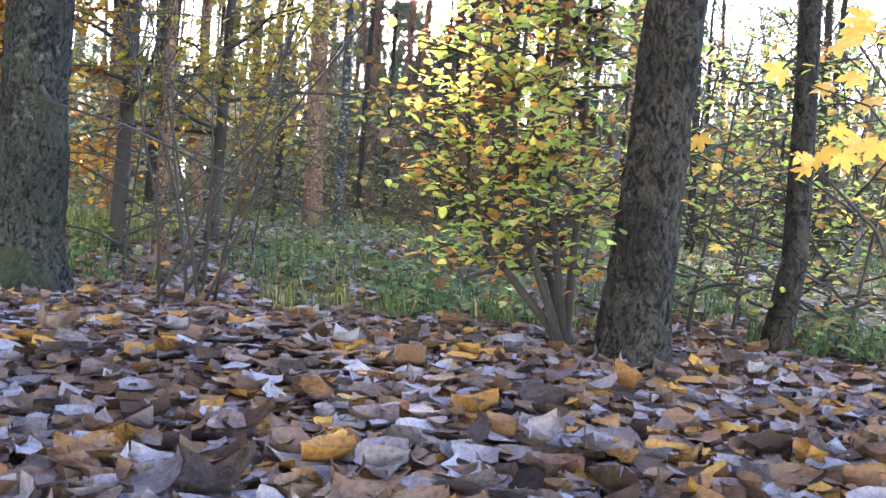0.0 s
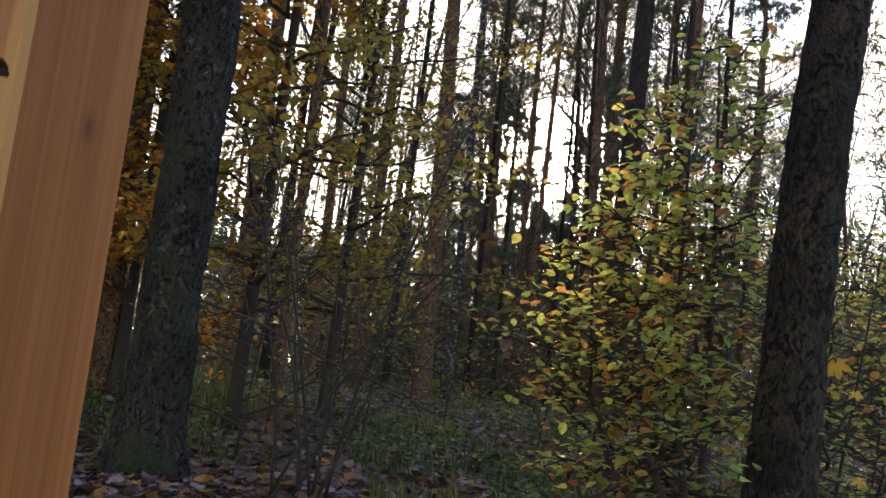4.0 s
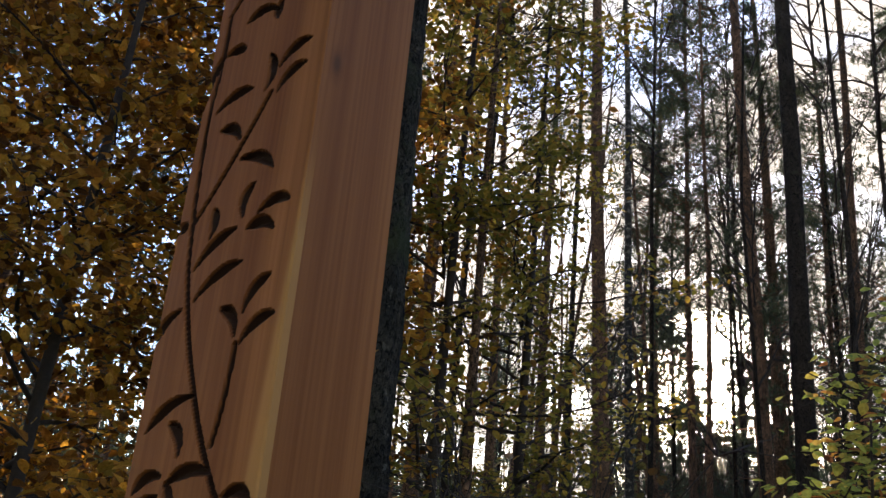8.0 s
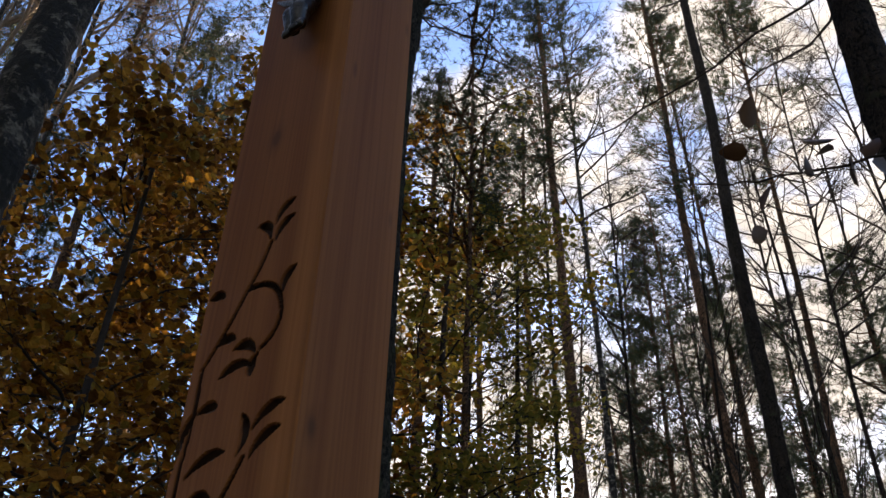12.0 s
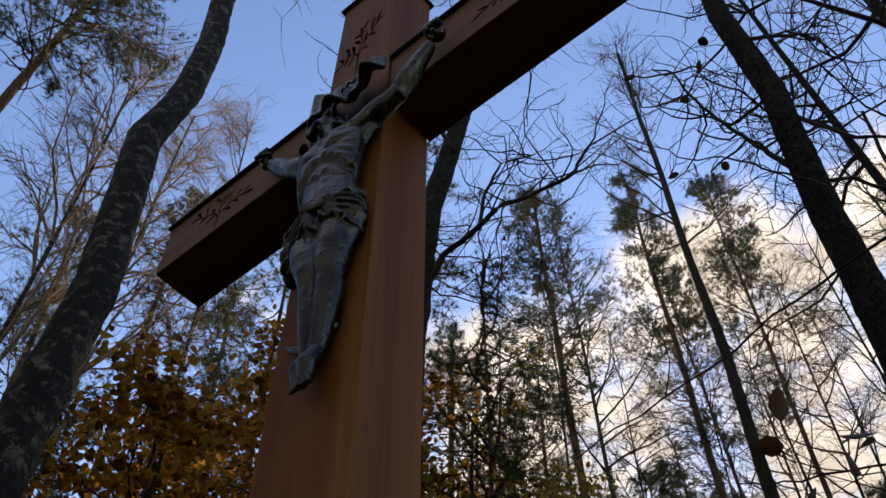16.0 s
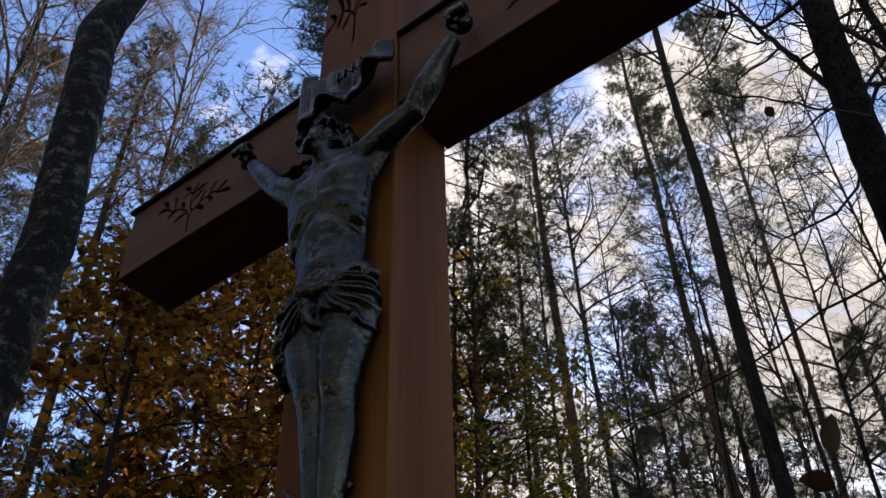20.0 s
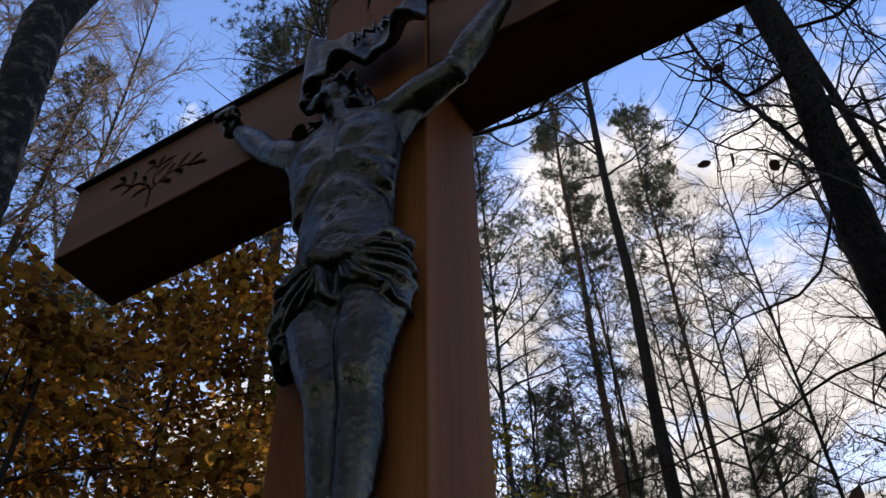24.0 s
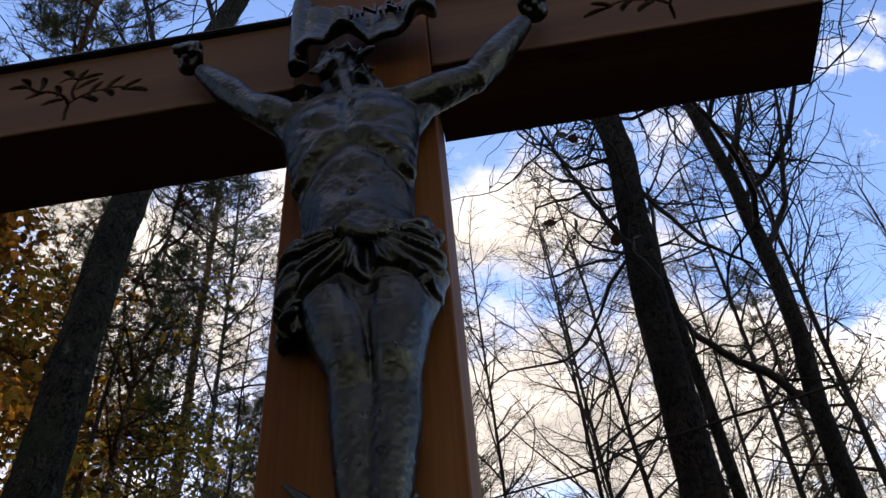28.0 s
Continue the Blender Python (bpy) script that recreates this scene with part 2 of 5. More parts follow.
def wood_material(name, tint=1.0, sapwood=False, level=False, knots=()):
    def run(a, b, c):
        return (c, b, a) if level else (a, b, c)

    m, t, b = material(name, 0.55, 0, 0.08)
    wide = noise_tex(t, coords(t, run(9, 9, 0.22)), 1.0, 3, 0.5, 0.4)
    grain = noise_tex(t, coords(t, run(120, 120, 1.6)), 1.0, 5, 0.6, 0.15)
    stave = noise_tex(t, coords(t, run(15, 8, 0.03)), 1.0, 0, 0.5)
    c1 = ramp(t, [(0.32, (0.115 * tint, 0.036 * tint, 0.0105 * tint)), (0.5, (0.165 * tint, 0.059 * tint, 0.018 * tint)), (0.68, (0.225 * tint, 0.088 * tint, 0.028 * tint))], mixed(t, 0.5, wide, stave))
    g = ramp(t, [(0.3, (0.68, 0.6, 0.52)), (0.6, (1, 1, 1))], grain)
    col = mixed(t, 0.75, c1.outputs[0], g.outputs[0], "MULTIPLY")
    if sapwood:
        sep = t.nodes.new("ShaderNodeSeparateXYZ")
        t.links.new(coords(t), sep.inputs[0])
        sl = t.nodes.new("ShaderNodeMath")
        sl.operation = "MULTIPLY_ADD"
        sl.inputs[1].default_value = -0.06
        t.links.new(sep.outputs["Z"], sl.inputs[0])
        t.links.new(sep.outputs["X"], sl.inputs[2])
        k = ramp(t, [(0.061, (0, 0, 0)), (0.069, (1, 1, 1))], sl.outputs[0])
        col = mixed(t, mixed(t, 0.75, (0, 0, 0), k.outputs[0]), col, (0.29, 0.145, 0.048))
    if level:
        col = mixed(t, 0.4, col, (0.085, 0.068, 0.055))
    vor = node(t, "ShaderNodeTexVoronoi", Scale=1.0)
    t.links.new(coords(t, run(9, 9, 2.6)), vor.inputs["Vector"])
    kn = ramp(t, [(0.035, (1, 1, 1)), (0.09, (0, 0, 0))], vor.outputs["Distance"])
    col = mixed(t, mixed(t, 0.8, (0, 0, 0), kn.outputs[0]), col, (0.07, 0.025, 0.012))
    if knots:
        for place, size in knots:
            d = t.nodes.new("ShaderNodeVectorMath")
            d.operation = "DISTANCE"
            t.links.new(coords(t, (1, 1, 0.5)), d.inputs[0])
            d.inputs[1].default_value = (place[0], place[1], place[2] * 0.5)
            spot_fac = ramp(t, [(size * 0.35, (0.75, 0.75, 0.75)), (size * 0.6, (0.3, 0.3, 0.3)), (size * 1.3, (0, 0, 0))], d.outputs["Value"])
            col = mixed(t, spot_fac.outputs[0], col, (0.05, 0.02, 0.009))
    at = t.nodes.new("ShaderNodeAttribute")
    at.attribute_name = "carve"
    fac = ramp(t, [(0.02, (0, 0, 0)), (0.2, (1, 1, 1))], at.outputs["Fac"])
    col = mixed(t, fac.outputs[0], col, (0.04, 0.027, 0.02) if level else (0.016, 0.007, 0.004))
    t.links.new(col, b.inputs["Base Color"])
    bump(t, b, grain, 0.12, 0.002)
    return m


def metal_material():
    m, t, b = material("dark_metal", 0.36, 1.0, 0.5)
    v = coords(t)
    n = noise_tex(t, v, 14, 6, 0.6)
    c = ramp(t, [(0.3, (0.032, 0.031, 0.03)), (0.7, (0.066, 0.064, 0.062))], n)
    t.links.new(c.outputs[0], b.inputs["Base Color"])
    vo = node(t, "ShaderNodeTexVoronoi", Scale=120.0)
    vo.feature = "SMOOTH_F1"
    t.links.new(v, vo.inputs["Vector"])
    r = ramp(t, [(0.3, (0.25, 0.25, 0.25)), (0.7, (0.38, 0.38, 0.38))], noise_tex(t, v, 40, 4))
    t.links.new(r.outputs[0], b.inputs["Roughness"])
    bump(t, b, mixed(t, 0.45, vo.outputs["Distance"], noise_tex(t, v, 90, 5)), 0.6, 0.0035)
    return m


def plain(name, col, rough=0.7, var=0.35, scale=30, metal=0.0):
    m, t, b = material(name, rough, metal, 0.3)
    r = ramp(t, [(0.3, tuple(c * (1 - var) for c in col)), (0.7, tuple(c * (1 + var) for c in col))], noise_tex(t, coords(t), scale, 6, 0.65))
    t.links.new(r.outputs[0], b.inputs["Base Color"])
    bump(t, b, r.outputs[0], 0.3, 0.004)
    return m


PINE_BARK = bark("pine_bark", (0.06, 0.037, 0.024), (0.22, 0.125, 0.075))
OAK_BARK = bark("old_bark", (0.011, 0.009, 0.007), (0.045, 0.034, 0.026), moss=0.1, lichen=0.16)
MOSS_BARK = bark("mossy_bark", (0.013, 0.0115, 0.009), (0.05, 0.045, 0.035), moss=0.35, scale=0.8, lichen=0.45)
BIRCH_BARK = birch_bark("birch_bark")
TWIG = plain("twig_bark", (0.018, 0.012, 0.0085), 0.9)
PALE_TWIG = plain("pale_twig_bark", (0.16, 0.11, 0.075), 0.9)
NEEDLES = leaf_material("pine_needles", [(0.0, (0.026, 0.04, 0.024)), (0.5, (0.048, 0.065, 0.034)), (1.0, (0.085, 0.095, 0.045))], 0.22, 0.55)
AMBER = leaf_material("amber_leaves", [(0.0, (0.06, 0.028, 0.01)), (0.35, (0.25, 0.105, 0.02)), (0.75, (0.48, 0.24, 0.032)), (1.0, (0.22, 0.15, 0.028))], 0.55, gloss=0.06)
THICKET = leaf_material("thicket_leaves", [(0.0, (0.045, 0.05, 0.022)), (0.5, (0.09, 0.09, 0.03)), (0.85, (0.16, 0.12, 0.035)), (1.0, (0.13, 0.06, 0.025))], 0.35)
OLIVE = leaf_material("olive_leaves", [(0.0, (0.1, 0.1, 0.024)), (0.45, (0.24, 0.2, 0.035)), (0.8, (0.38, 0.25, 0.04)), (1.0, (0.26, 0.12, 0.03))], 0.6, gloss=0.08)
GREENGOLD = leaf_material("green_gold_leaves", [(0.0, (0.17, 0.22, 0.055)), (0.5, (0.32, 0.36, 0.08)), (0.72, (0.44, 0.36, 0.08)), (0.88, (0.44, 0.19, 0.045)), (1.0, (0.2, 0.08, 0.035))], 0.68, gloss=0.06)
# tuft grass: lighter and yellower than the herbs, sunlight put into its colour
SUNLIT_GRASS = leaf_material("sunlit_grass", [(0.0, (0.05, 0.075, 0.02)), (0.6, (0.11, 0.125, 0.035)), (1.0, (0.25, 0.2, 0.07))], 0.5, gloss=0.04)
YELLOW = leaf_material("yellow_leaves", [(0.0, (0.36, 0.18, 0.03)), (0.6, (0.46, 0.26, 0.04)), (1.0, (0.42, 0.3, 0.06))], 0.35)
BROWNLEAF = leaf_material("withered_leaves", [(0.0, (0.03, 0.017, 0.01)), (1.0, (0.07, 0.034, 0.016))], 0.12)
HERB = leaf_material("herb_green", [(0.0, (0.025, 0.04, 0.016)), (0.6, (0.055, 0.085, 0.028)), (0.85, (0.11, 0.125, 0.04)), (1.0, (0.2, 0.16, 0.06))], 0.35, gloss=0.04)
LITTER_TONES = [(0.0, (0.0252, 0.0161, 0.013)), (0.14, (0.101, 0.0527, 0.0279)), (0.28, (0.0612, 0.0467, 0.0465)), (0.42, (0.137, 0.0765, 0.0418)), (0.55, (0.122, 0.0978, 0.102)), (0.68, (0.194, 0.162, 0.163)), (0.8, (0.0936, 0.0578, 0.0484)), (0.9, (0.158, 0.0723, 0.026)), (1.0, (0.259, 0.128, 0.0279))]
LITTER = leaf_material("leaf_litter", LITTER_TONES, 0.06, 0.8, 110, False, 0.006, 0.05)
LOOSE = leaf_material("loose_leaves", LITTER_TONES, 0.06, 0.8, 8, True, 0.08, 0.05)
SOIL = ground_material()
WOOD = wood_material("oiled_pine_wood", knots=(((0.135, 0.03, 1.37), 0.016), ((0.135, 0.12, 0.7), 0.014)))
POST_WOOD = wood_material("oiled_pine_post", 1.0, True, knots=(((-0.026, 0.0, 2.01), 0.022),))
ARM_WOOD = wood_material("oiled_pine_arm", 1.0, False, True)
CAP = plain("tarred_cap", (0.022, 0.02, 0.018), 0.6)
METAL = metal_material()


# ---- mesh helpers ----
class Shape:
    """Vertices and faces, gathered and then made into one mesh."""

    def __init__(self):
        self.v, self.f, self.n = [], [], 0

    def add(self, v, f):
        v = np.asarray(v, float)
        self.v.append(v)
        self.f.extend([tuple(int(i) + self.n for i in q) for q in f])
        self.n += len(v)

    def tube(self, pts, radii, sides=8, cap=True, wobble=0.0, rng=None):
        pts = np.asarray(pts, float)
        k = len(pts)
        d = np.gradient(pts, axis=0)
        d /= np.linalg.norm(d, axis=1)[:, None] + 1e-9
        ref = np.array([1.0, 0, 0]) if abs(d[0][0]) < 0.8 else np.array([0, 1.0, 0])
        u = np.cross(d, ref)
        u /= np.linalg.norm(u, axis=1)[:, None] + 1e-9
        w = np.cross(d, u)
        a = np.linspace(0, 2 * math.pi, sides, endpoint=False)
        r = np.asarray(radii, float).reshape(k, 1) * np.ones((1, sides))
        if wobble:
            r = r * (1 + wobble * rng.normal(size=(k, sides)).clip(-2, 2))
        v = pts[:, None, :] + r[:, :, None] * (np.cos(a)[None, :, None] * u[:, None, :] + np.sin(a)[None, :, None] * w[:, None, :])
        f = []
        for i in range(k - 1):
            for j in range(sides):
                j2 = (j + 1) % sides
                f.append((i * sides + j, i * sides + j2, (i + 1) * sides + j2, (i + 1) * sides + j))
        if cap:
            f.append(tuple(range(sides))[::-1])
            f.append(tuple((k - 1) * sides + j for j in range(sides)))
        self.add(v.reshape(-1, 3), f)

    def box(self, lo, hi, bevel=0.0):
        x0, y0, z0 = lo
        x1, y1, z1 = hi
        b = bevel
        if not b:
            v = [(x, y, z) for z in (z0, z1) for y in (y0, y1) for x in (x0, x1)]
            self.add(v, [(0, 2, 3, 1), (4, 5, 7, 6), (0, 1, 5, 4), (2, 6, 7, 3), (0, 4, 6, 2), (1, 3, 7, 5)])
            return
        bm = bmesh.new()
        bmesh.ops.create_cube(bm, size=1)
        for q in bm.verts:
            q.co = Vector(((x0 + x1) / 2 + q.co.x * (x1 - x0), (y0 + y1) / 2 + q.co.y * (y1 - y0), (z0 + z1) / 2 + q.co.z * (z1 - z0)))
        bmesh.ops.bevel(bm, geom=bm.edges[:], offset=b, segments=2, affect="EDGES")
        bm.verts.index_update()
        self.add([q.co[:] for q in bm.verts], [[q.index for q in f.verts] for f in bm.faces])
        bm.free()

    def leaves(self, pos, size, rng, tilt=1.0, wide=0.36, droop=0.0, rich=False):
        """Many leaves at once: folded blades with random turns."""
        pos = np.asarray(pos, float)
        n = len(pos)
        if n == 0:
            return
        size = np.broadcast_to(np.asarray(size, float), (n,))
        az = rng.uniform(0, 2 * math.pi, n)
        el = rng.normal(-droop, 0.5 * tilt, n)
        d = np.stack([np.cos(az) * np.cos(el), np.sin(az) * np.cos(el), np.sin(el)], 1)
        up = np.stack([rng.normal(0, 0.45 * tilt, n), rng.normal(0, 0.45 * tilt, n), np.ones(n)], 1)
        s = np.cross(d, up)
        s /= np.linalg.norm(s, axis=1)[:, None] + 1e-9
        q = np.cross(s, d)
        if rich:
            rows, cols = 6, 5
            cup, curl, roll = (rng.normal(0.05, 0.21, n)[:, None] for _ in range(3))
            v = np.zeros((n, rows * cols, 3))
            for i in range(rows):
                u = i / (rows - 1)
                half = (0.03 + 0.44 * math.sin(math.pi * u ** 0.8) ** 0.85) * (1.0 if i % 2 else rng.uniform(0.78, 1.0, (n, 1)))
                for j in range(cols):
                    w = (j - 2) / 2
                    lob = 1 + 0.14 * rng.normal(0, 1, (n, 1)) * (abs(w) > 0.9)
                    rise = cup * w * w * 0.7 + curl * (u - 0.4) ** 2 * 1.6 + roll * w * (u - 0.5) * 0.8 + 0.018 * rng.normal(0, 1, (n, 1))
                    v[:, i * cols + j] = pos + size[:, None] * (half * w * lob * s + u * d + rise * q)
            tri = [(i * cols + j, i * cols + j + 1, (i + 1) * cols + j + 1, (i + 1) * cols + j) for i in range(rows - 1) for j in range(cols - 1)]
            base = np.arange(n)[:, None, None] * (rows * cols) + np.array(tri)[None]
            self.add(v.reshape(-1, 3), base.reshape(-1, 4).tolist())
            return
        w = wide
        prof = [(0, 0, 0), (w * 0.75, 0.2, 0.06), (w, 0.5, 0.09), (w * 0.55, 0.84, 0.03), (0, 1, -0.05), (-w * 0.55, 0.84, 0.03), (-w, 0.5, 0.09), (-w * 0.75, 0.2, 0.06)]
        tri = [(0, 1, 2, 3, 4), (0, 4, 5, 6, 7)]
        v = np.zeros((n, len(prof), 3))
        for i, (a, b, c) in enumerate(prof):
            v[:, i] = pos + size[:, None] * (a * s + b * d + c * q)
        k = len(prof)
        base = np.arange(n)[:, None, None] * k + np.array(tri)[None]
        self.add(v.reshape(-1, 3), base.reshape(-1, 5).tolist())

    def mesh(self, name, mat, smooth=True):
        me = bpy.data.meshes.new(name)
        v = np.concatenate(self.v) if self.v else np.zeros((0, 3))
        me.from_pydata(v.tolist(), [], self.f)
        for m in mat if isinstance(mat, (list, tuple)) else [mat]:
            me.materials.append(m)
        if smooth:
            me.polygons.foreach_set("use_smooth", [True] * len(me.polygons))
        me.update()
        return me


def part(name, shape, mat, parent=None, label="", smooth=True):
    me = shape if isinstance(shape, bpy.types.Mesh) else shape.mesh(name, mat, smooth)
    ob = new(name, me)
    if parent:
        ob.parent = parent
    return tagged(ob, label)


def thing(name, at, label, category, group="", kind=""):
    e = new(name)
    e.location = at
    return tagged(e, label, category, group, kind)


def height(x, y):
    """The ground: a slight dip past the clearing, then a gentle rise."""
    r = math.hypot(x - 1.0, y + 0.6)
    h = -0.12 * math.exp(-((r - 5.5) / 2.0) ** 2) + 0.22 * (1 - math.exp(-(max(0.0, r - 6) / 6) ** 2))
    h += 0.03 * noise.noise(Vector((x * 0.9, y * 0.9, 0))) + 0.012 * noise.noise(Vector((x * 3.1, y * 3.1, 4)))
    return h - 0.15


# ---- ground ----
def build_ground():
    s = Shape()
    rs = np.concatenate([np.linspace(0, 9, 60), np.linspace(9.4, 40, 50), np.geomspace(42, 1500, 18)])
    na = 120
    v = []
    for r in rs:
        for a in range(na):
            x, y = 1.0 + r * math.cos(2 * math.pi * a / na), -0.6 + r * math.sin(2 * math.pi * a / na)
            v.append((x, y, height(x, y)))
    f = [(i * na + j, i * na + (j + 1) % na, (i + 1) * na + (j + 1) % na, (i + 1) * na + j) for i in range(len(rs) - 1) for j in range(na)]
    s.add(v, f)
    g = part("ground", s, SOIL)
    return tagged(g, "dark forest soil strewn with fallen leaves", "ground", kind="structure")


GROUND = build_ground()


# ---- trees ----
EYE = Vector((1.05, -0.65, 0))


def spot(az, d):
    """The place at that bearing (degrees east of the y axis) and distance from the clearing."""
    x, y = EYE.x + d * math.sin(radians(az)), EYE.y + d * math.cos(radians(az))
    return Vector((x, y, height(x, y)))


def trunk_shape(h, r, bend, rng, sides=14, step=0.5, flare=1.35, top=0.25):
    """A tapered trunk from the ground up. bend: how far the axis has moved at each share of the height."""
    k = max(6, int(h / step))
    z = np.linspace(-0.15, h, k)
    u = z.clip(0) / h
    bx = np.interp(u, [b[0] for b in bend], [b[1] for b in bend]) + 0.25 * r * np.sin(z * 0.9 + rng.uniform(0, 6)) * u
    by = np.interp(u, [b[0] for b in bend], [b[2] for b in bend]) + 0.35 * r * np.sin(z * 0.7 + rng.uniform(0, 6)) * u
    rad = r * (1 - (1 - top) * u) * (1 + (flare - 1) * np.exp(-z.clip(0) / 0.25))
    s = Shape()
    s.tube(np.stack([bx, by, z], 1), rad, sides, wobble=0.035 if sides < 40 else 0.0, rng=rng)
    if sides >= 40:
        # plates of bark standing proud of the cracks between them
        v = s.v[0].reshape(k, sides, 3)
        ang = np.linspace(0, 2 * math.pi, sides, endpoint=False)
        for i in range(k):
            axis_i = v[i].mean(0)
            for j in range(sides):
                c = Vector((math.cos(ang[j]) * 3.3, math.sin(ang[j]) * 3.3, z[i] * 8.0))
                c += noise.noise_vector(c * 0.9) * 0.7
                d = noise.voronoi(c)[0]
                up = min(1.0, (d[1] - d[0]) * 3.2) - 0.7 + 0.5 * noise.noise(c * 0.45) + 0.3 * noise.noise(c * 5)
                out = v[i, j] - axis_i
                v[i, j] = axis_i + out * (1 + up * 0.085 + 0.11 * noise.noise(Vector((math.cos(ang[j]), math.sin(ang[j]), z[i] * 2.2))))
    return s, lambda q: np.array([np.interp(q, u, bx), np.interp(q, u, by), q * h])


def wander(p, d, length, rng, k=4, curl=0.25, lift=0.0):
    pts = [np.array(p, float)]
    d = np.array(d, float)
    for _ in range(k):
        d = d + rng.normal(0, curl, 3) + np.array([0, 0, lift])
        d /= np.linalg.norm(d)
        pts.append(pts[-1] + d * length / k)
    return np.array(pts)


def pine_crown(seed, h, r, limbs=58, sprays=9, per=16):
    """Limbs with rising sprays of needle tufts towards their ends, bare near the trunk; base of the crown at the origin."""
    rng = np.random.default_rng(seed)
    wood, green = Shape(), Shape()
    tufts = []
    lump = rng.uniform(0.55, 1.25, 7)
    for i in range(limbs):
        q = (i + rng.uniform(0, 1)) / limbs
        z = q * h
        az = rng.uniform(0, 2 * math.pi)
        ln = r * (1.1 - 0.85 * q ** 1.5) * rng.uniform(0.5, 1.1) * (0.45 + 0.55 * min(1, q * 4)) * np.interp(q * 6, range(7), lump)
        p = wander((0, 0, z), (math.cos(az), math.sin(az), rng.uniform(0.0, 0.5)), ln, rng, 5, 0.16, 0.05)
        wood.tube(p, np.linspace(0.02, 0.004, 6), 4, cap=False)
        if q < 0.25 and rng.random() < 0.55:
            continue
        for _ in range(sprays):
            t0 = rng.uniform(0.3, 1.0)
            b = p[min(5, int(t0 * 5))] + rng.normal(0, 0.05, 3)
            side = wander(b, (math.cos(az + rng.normal(0, 0.9)), math.sin(az + rng.normal(0, 0.9)), rng.uniform(0.1, 0.9)), (0.14 + ln * rng.uniform(0.1, 0.32)), rng, 2, 0.2)
            wood.tube(side, [0.005, 0.004, 0.003], 3, cap=False)
            for k in (0.35, 0.6, 0.8, 1.0):
                tufts.append(side[0] + (side[2] - side[0]) * k + rng.normal(0, 0.03, 3))
    tufts = np.array(tufts)
    c = np.repeat(tufts, per, 0)
    d = rng.normal(0, 1, (len(c), 3)) + np.array([0, 0, 0.5])
    d /= np.linalg.norm(d, axis=1)[:, None]
    side = np.cross(d, rng.normal(0, 1, (len(c), 3)))
    side /= np.linalg.norm(side, axis=1)[:, None]
    ln = rng.uniform(0.07, 0.15, (len(c), 1))
    w = 0.0055
    v = np.stack([c - side * w, c + side * w, c + d * ln], 1).reshape(-1, 3)
    green.add(v, np.arange(len(v)).reshape(-1, 3).tolist())
    return wood.mesh("branchwork", PINE_BARK), green.mesh("crown", NEEDLES, False)


def twig_crown(seed, h, r, limbs=28, mat=None, fine=4, rise=0.8, thick=0.03):
    """The bare crown of a birch: rising limbs, branches and fine twigs; base at the origin."""
    rng = np.random.default_rng(seed)
    s = Shape()
    for i in range(limbs):
        q = (i + rng.uniform(0, 1)) / limbs
        az = rng.uniform(0, 2 * math.pi)
        ln = r * (1.15 - 0.7 * q) * rng.uniform(0.6, 1.15)
        p = wander((0, 0, q * h), (math.cos(az), math.sin(az), rise), ln, rng, 6, 0.14, 0.06)
        s.tube(p, np.linspace(thick * (1.1 - 0.7 * q), 0.006, 7), 5, cap=False)
        for _ in range(8):
            k = rng.integers(1, 6)
            a2 = az + rng.normal(0, 0.7)
            b = wander(p[k], (math.cos(a2), math.sin(a2), rng.uniform(0.1, 1.0)), ln * rng.uniform(0.2, 0.5), rng, 4, 0.2, 0.02)
            s.tube(b, np.linspace(0.0085, 0.0035, 5), 3, cap=False)
            for _ in range(fine):
                k2 = rng.integers(1, 5)
                a3 = a2 + rng.normal(0, 0.9)
                c = wander(b[k2], (math.cos(a3), math.sin(a3), rng.uniform(-0.3, 0.8)), rng.uniform(0.2, 0.65), rng, 2, 0.25, -0.04)
                s.tube(c, [0.0042, 0.0032, 0.002], 3, cap=False)
    return s.mesh("crown", mat or TWIG)


def leafy_crown(seed, h, r, limbs, leaves, size, mat, low=0.1, droop=0.25, thick=0.022, tilt=1.0):
    """Thin arching limbs with flat sprays of leaves; base at the ground."""
    rng = np.random.default_rng(seed)
    wood, lf = Shape(), Shape()
    pos = []
    per = max(1, leaves // (limbs * 6))
    for i in range(limbs):
        q = low + (1 - low) * (i + rng.uniform(0, 1)) / limbs
        az = rng.uniform(0, 2 * math.pi)
        ln = r * rng.uniform(0.6, 1.1) * (1.1 - 0.55 * q)
        p = wander((0, 0, q * h), (math.cos(az), math.sin(az), rng.uniform(0.15, 0.7)), ln, rng, 6, 0.16, -0.03)
        wood.tube(p, np.linspace(thick * (1.2 - 0.8 * q) * min(1, 0.2 + h / 6), 0.0028, 7), 5, cap=False)
        for _ in range(6):
            k = rng.integers(1, 7)
            a2 = az + rng.normal(0, 0.8)
            b = wander(p[k], (math.cos(a2), math.sin(a2), rng.uniform(-0.2, 0.4)), ln * rng.uniform(0.2, 0.5), rng, 4, 0.2, -0.03)
            wood.tube(b, np.linspace(0.004, 0.0018, 5), 3, cap=False)
            t = rng.uniform(0, 4, per)
            i0 = t.astype(int).clip(0, 3)
            c = b[i0] + (b[i0 + 1] - b[i0]) * (t - i0)[:, None]
            pos.append(c + rng.normal(0, 1, (per, 3)) * np.array([0.12, 0.12, 0.06]) * (size / 0.08))
    pos = np.concatenate(pos)
    lf.leaves(pos, size * rng.uniform(0.6, 1.25, len(pos)), rng, tilt, 0.36, droop)
    return wood.mesh("branchwork", TWIG), lf.mesh("crown", mat, False)


